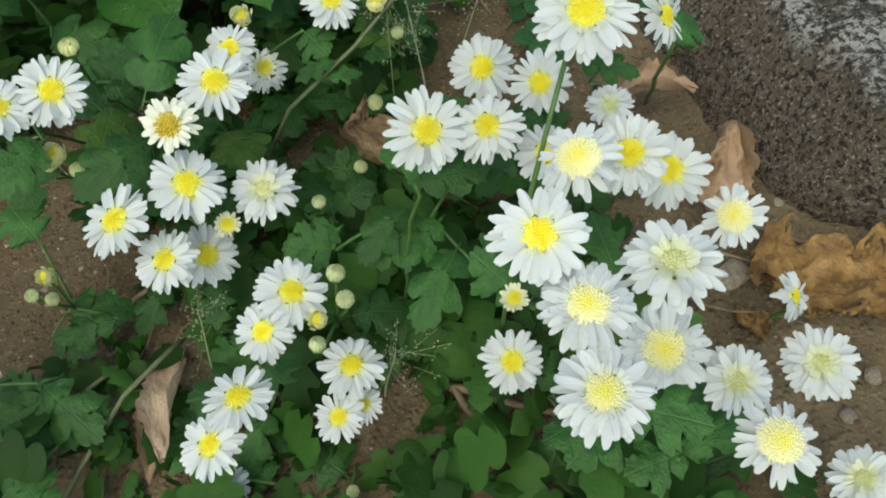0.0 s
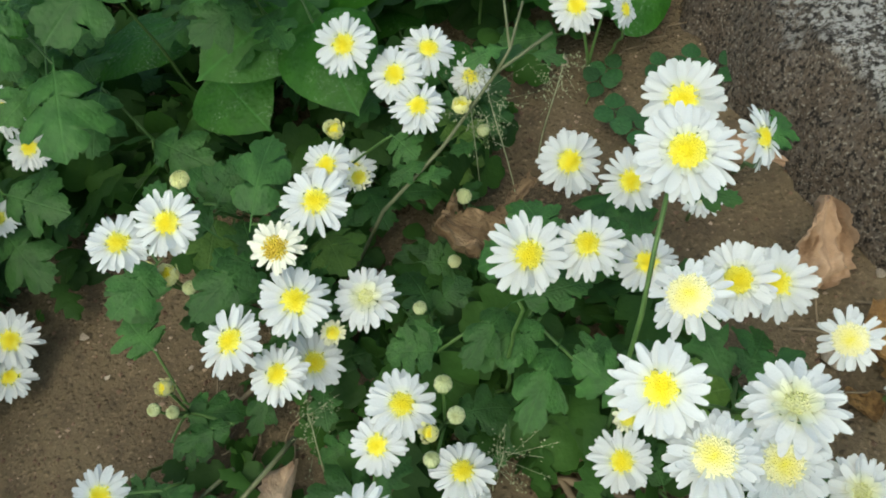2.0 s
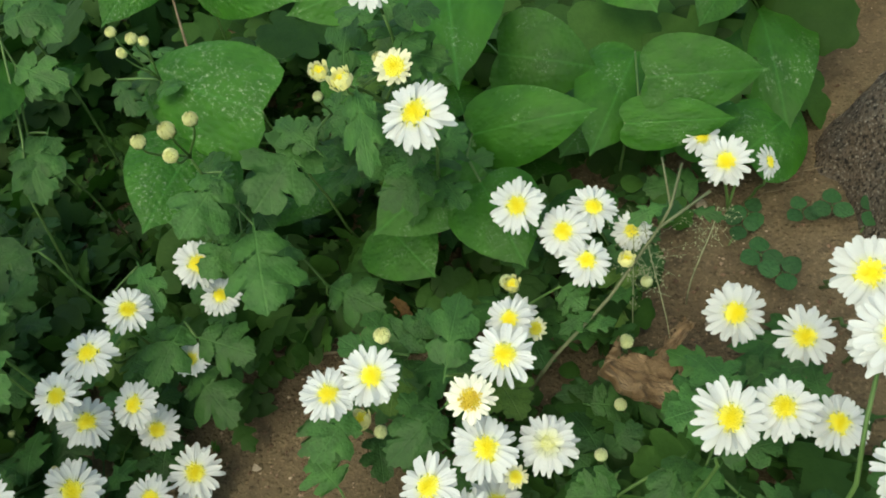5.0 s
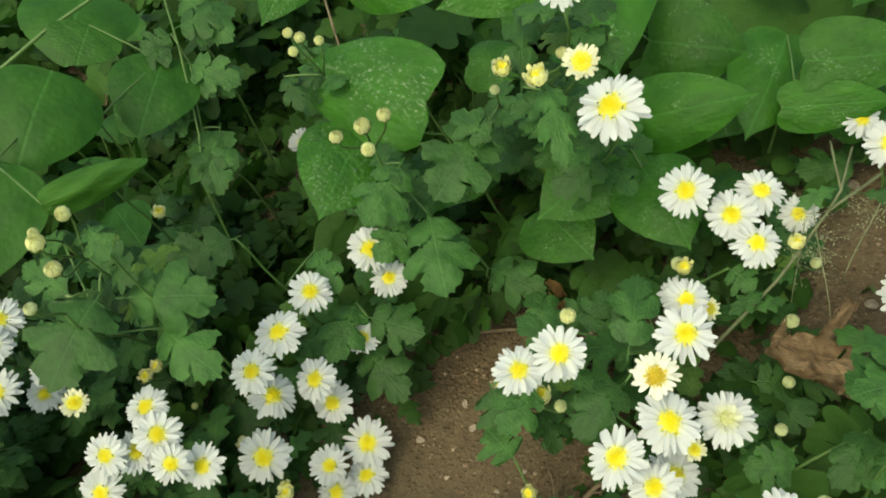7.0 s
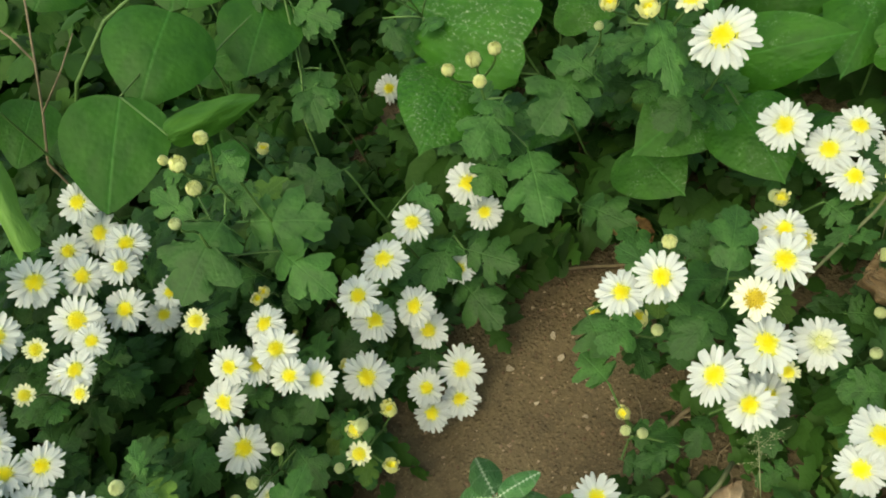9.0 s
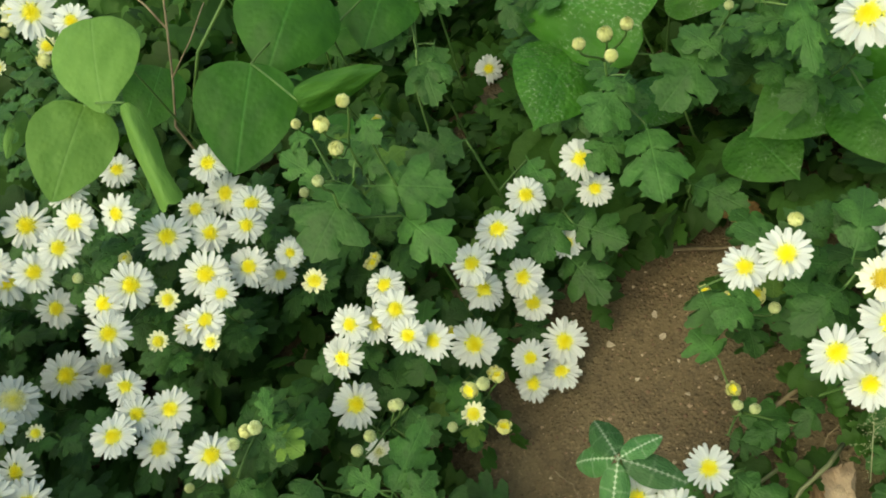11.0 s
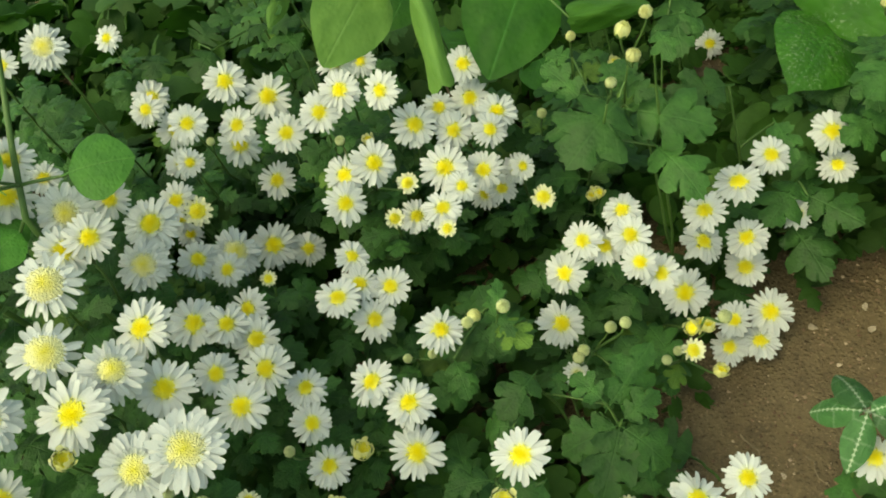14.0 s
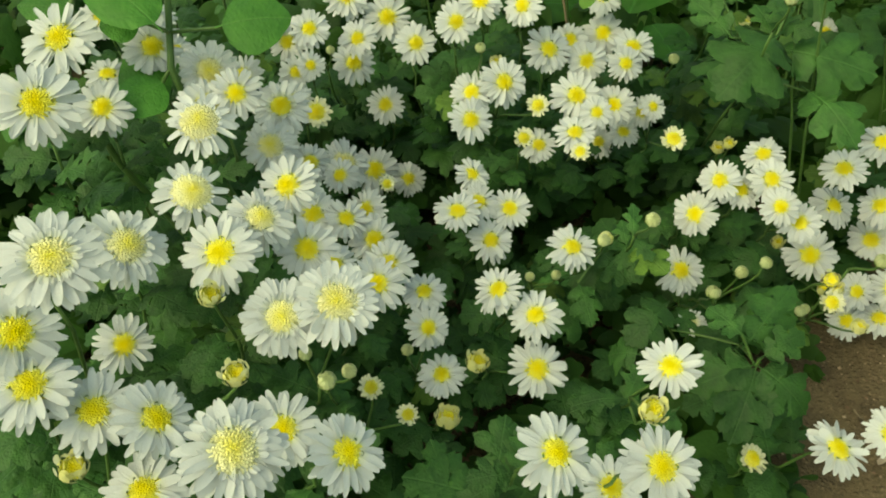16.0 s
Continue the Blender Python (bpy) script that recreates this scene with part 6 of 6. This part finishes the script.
def grass_panicle(x, y, height, lean, spread, seed):
    """A hair-thin grass stalk with an airy spray of seeds."""
    rng = random.Random(seed)
    base = Vector((x, y, float(rise(x, y))))
    plant = thing("grass_panicle", base, "hair-thin wild grass with airy pale seeds", "grass", "wild grass stalks")
    top = base + Vector((lean[0], lean[1], height))
    path = bend(base - UP * 0.003, top, 8, 0.25, rng)
    under("stalk", tube("stalk", path, 0.0007, 0.0004, SEED, 4), plant)
    verts, faces = [], []

    def strand(a, b, r):
        d = (b - a).normalized()
        u = d.orthogonal().normalized() * r
        v = d.cross(u)
        s = len(verts)
        for q in (a, b):
            verts.extend((q + u, q - u * 0.5 + v * 0.86, q - u * 0.5 - v * 0.86))
        for k in range(3):
            faces.append((s + k, s + (k + 1) % 3, s + 3 + (k + 1) % 3, s + 3 + k))

    def seed_grain(c):
        r = rng.uniform(0.0005, 0.0008)
        s = len(verts)
        verts.extend((c + Vector(q) * r for q in ((1, 0, 0), (-1, 0, 0), (0, 1, 0), (0, -1, 0), (0, 0, 1.6), (0, 0, -1.6))))
        faces.extend(((s, s + 2, s + 4), (s + 2, s + 1, s + 4), (s + 1, s + 3, s + 4), (s + 3, s, s + 4), (s + 2, s, s + 5), (s + 1, s + 2, s + 5), (s + 3, s + 1, s + 5), (s, s + 3, s + 5)))

    for i in range(20):
        k = rng.randrange(4, 8)
        a = path[k].lerp(path[k + 1], rng.random())
        b = a + Vector((rng.gauss(0, 1), rng.gauss(0, 1), rng.gauss(0.4, 0.7))) * spread
        strand(a, b, 0.00012)
        for j in range(5):
            c = a.lerp(b, rng.uniform(0.4, 1.0)) + Vector((rng.gauss(0, 1), rng.gauss(0, 1), rng.gauss(0, 1))) * spread * 0.18
            seed_grain(c)
    under("spray", mesh_of("spray", verts, faces, SEED, False), plant)


grass_panicle(-0.03, 0.47, 0.16, (0.0, -0.02), 0.016, 1)
grass_panicle(0.00, 0.45, 0.15, (-0.02, 0.02), 0.015, 2)
grass_panicle(-0.15, 0.24, 0.07, (0.0, 0.02), 0.012, 3)
grass_panicle(-0.03, 0.22, 0.07, (0.01, 0.0), 0.014, 4)
grass_panicle(0.02, 0.50, 0.12, (0.02, 0.0), 0.013, 5)


# ---- pebbles, crumbs and twigs on the soil ----
def stone_mesh(seed, name="pebble"):
    bm = bmesh.new()
    bmesh.ops.create_icosphere(bm, subdivisions=2, radius=0.5)
    for v in bm.verts:
        v.co *= 1 + 0.35 * noise.noise(v.co * 2.2 + Vector((seed * 3.1, 0, 0)))
        v.co.z *= 0.65
    me = bpy.data.meshes.new(name)
    bm.to_mesh(me)
    bm.free()
    me.materials.append(STONE)
    me.polygons.foreach_set("use_smooth", [seed % 2 == 0] * len(me.polygons))
    return me


STONES = [stone_mesh(s) for s in range(5)]
for i, (x, y, s) in enumerate(((0.250, 0.185, 0.012), (0.244, 0.344, 0.010), (-0.005, 0.179, 0.011), (0.203, 0.288, 0.026), (0.05, 0.612, 0.014), (0.037, 0.470, 0.012), (0.27, 0.21, 0.013), (0.225, 0.18, 0.009))):
    ob = new("pebble", STONES[i % 5])
    ob.matrix_basis = Matrix.Translation((x, y, float(rise(x, y)) + s * 0.15)) @ pose(0, 0, 0, 0, 0, i * 73) @ Matrix.Diagonal((s, s * 0.8, s * 0.8, 1))
    tagged(ob, "small pale brown stone on the soil", "pebble", "pebbles on the soil")


def chip_mesh(seed):
    """A thin broken flake with an uneven outline."""
    rng = random.Random(seed)
    rim = [(a + rng.uniform(-0.3, 0.3), rng.uniform(0.32, 0.55)) for a in (0.0, 1.0, 2.1, 3.1, 4.2, 5.2)]
    verts = [Vector((r * math.cos(a), r * math.sin(a) * 0.8, z)) for z in (0.0, 0.14) for a, r in rim]
    faces = [tuple(range(6, 12)), tuple(range(5, -1, -1))] + [(i, (i + 1) % 6, 6 + (i + 1) % 6, 6 + i) for i in range(6)]
    return mesh_of("flake", verts, faces, CHIP, False)


CHIPS = [chip_mesh(s) for s in range(3)]
for i, (x, y, s) in enumerate(((-0.397, 0.214, 0.008), (-0.390, 0.199, 0.010), (-0.377, 0.211, 0.007), (-0.473, 0.201, 0.008), (-0.365, 0.255, 0.006), (-0.384, 0.387, 0.011), (-0.330, 0.395, 0.010), (-0.340, 0.423, 0.010), (-0.301, 0.327, 0.006), (-0.275, 0.344, 0.006), (-0.312, 0.365, 0.005), (-0.352, 0.345, 0.006))):
    ob = new("stone_flake", CHIPS[i % 3])
    ob.matrix_basis = Matrix.Translation((x, y, float(rise(x, y)) + 0.004)) @ pose(0, 0, 0, 8, -6, i * 67) @ Matrix.Diagonal((s, s, s, 1))
    tagged(ob, "pale flat stone flake lying on bare soil", "stone flake", "stone flakes on the soil")


def crumbs():
    rng = random.Random(77)
    verts, faces = [], []
    for i in range(5200):
        if i % 2:
            cx, cy, r = CLEARINGS[rng.randrange(len(CLEARINGS))]
            x, y = cx + rng.gauss(0, r), cy + rng.gauss(0, r)
        else:
            x, y = rng.uniform(-0.6, 0.4), rng.uniform(0.05, 0.95)
        s = 0.0006 + 0.0024 * rng.random() ** 4
        c = Vector((x, y, float(rise(x, y)) + noise.fractal(Vector((x * 9, y * 9, 0.3)), 0.8, 2.1, 5) * 0.009 + s * 0.3))
        b = len(verts)
        for q in ((1, 0, 0), (-1, 0, 0), (0, 1, 0), (0, -1, 0), (0, 0, 0.8), (0, 0, -0.8)):
            verts.append(c + Vector([v * s * rng.uniform(0.6, 1.3) for v in q]))
        faces += [(b, b + 2, b + 4), (b + 2, b + 1, b + 4), (b + 1, b + 3, b + 4), (b + 3, b, b + 4), (b + 2, b, b + 5), (b + 1, b + 2, b + 5), (b + 3, b + 1, b + 5), (b, b + 3, b + 5)]
    n = Nodes("soil_crumbs")
    colour = n.ramp(n.island(), (0.0, (0.07, 0.045, 0.03)), (0.7, (0.17, 0.11, 0.075)), (1.0, (0.36, 0.28, 0.21)))
    mat = n.finish(colour, 0.92, 0.15)
    tagged(new("soil_crumbs", mesh_of("soil_crumbs", verts, faces, mat, False)), "loose crumbs and grit on the garden soil", "grit", kind="stuff")


crumbs()


def twig(a, b, r, seed, label="thin dry twig lying across the soil"):
    rng = random.Random(seed)
    pts = []
    for i in range(9):
        x, y = a[0] + (b[0] - a[0]) * i / 8 + rng.gauss(0, 0.002), a[1] + (b[1] - a[1]) * i / 8 + rng.gauss(0, 0.002)
        pts.append((x, y, float(rise(x, y)) + 0.006 + rng.uniform(0, 0.004)))
    tagged(new("twig", tube("twig", pts, r, r * 0.6, TWIG)), label, "twig", "twigs on the soil")


for i, (a, b, r) in enumerate((((0.011, 0.224), (0.052, 0.165), 0.003), ((0.011, 0.224), (0.085, 0.194), 0.0032), ((-0.125, 0.45), (-0.02, 0.60), 0.0026), ((0.22, 0.32), (0.33, 0.28), 0.0012), ((0.17, 0.27), (0.27, 0.235), 0.001), ((-0.46, 0.52), (-0.25, 0.50), 0.003), ((-0.2, 0.33), (-0.27, 0.25), 0.0022), ((-0.42, 0.24), (-0.39, 0.21), 0.0009), ((-0.36, 0.235), (-0.33, 0.20), 0.0008), ((0.02, 0.33), (0.06, 0.27), 0.0011), ((0.1, 0.6), (0.17, 0.63), 0.0008))):
    twig(a, b, r, 500 + i)


rng = random.Random(640)
for i in range(14):
    x, y, turn, ln = rng.uniform(-0.25, -0.17), rng.uniform(0.23, 0.40), rng.uniform(0, 3.14), rng.uniform(0.03, 0.07)
    twig((x, y), (x + ln * math.cos(turn), y + ln * math.sin(turn)), rng.uniform(0.0006, 0.0012), 650 + i, "fine grey-brown rootlet lying on shaded soil")


# ---- dry standing stalks among the vines ----
def dry_stalk(stems, label):
    base = Vector(stems[0][0][0])
    plant = thing("dry_stalk", base, label, "dry stalk", "dry stalks among the vines")
    for points, r in stems:
        under("stem", tube("stem", points, r, r * 0.6, TWIG, 6), plant)


dry_stalk([([(-0.80, 0.50, -0.004), (-0.806, 0.475, 0.15), (-0.813, 0.474, 0.281), (-0.815, 0.514, 0.314), (-0.820, 0.554, 0.348), (-0.825, 0.594, 0.382), (-0.829, 0.62, 0.405)], 0.0016), ([(-0.815, 0.514, 0.314), (-0.796, 0.549, 0.334), (-0.781, 0.582, 0.355)], 0.0011), ([(-0.820, 0.554, 0.348), (-0.841, 0.569, 0.369), (-0.862, 0.579, 0.386)], 0.0014)], "thin reddish-brown dry stalk with two side twigs")
dry_stalk([([(-0.475, 0.79, -0.004), (-0.472, 0.785, 0.1), (-0.473, 0.78, 0.183), (-0.482, 0.809, 0.212), (-0.493, 0.848, 0.249), (-0.50, 0.87, 0.27)], 0.0018)], "dark woody stalk standing behind the heart-shaped leaves")
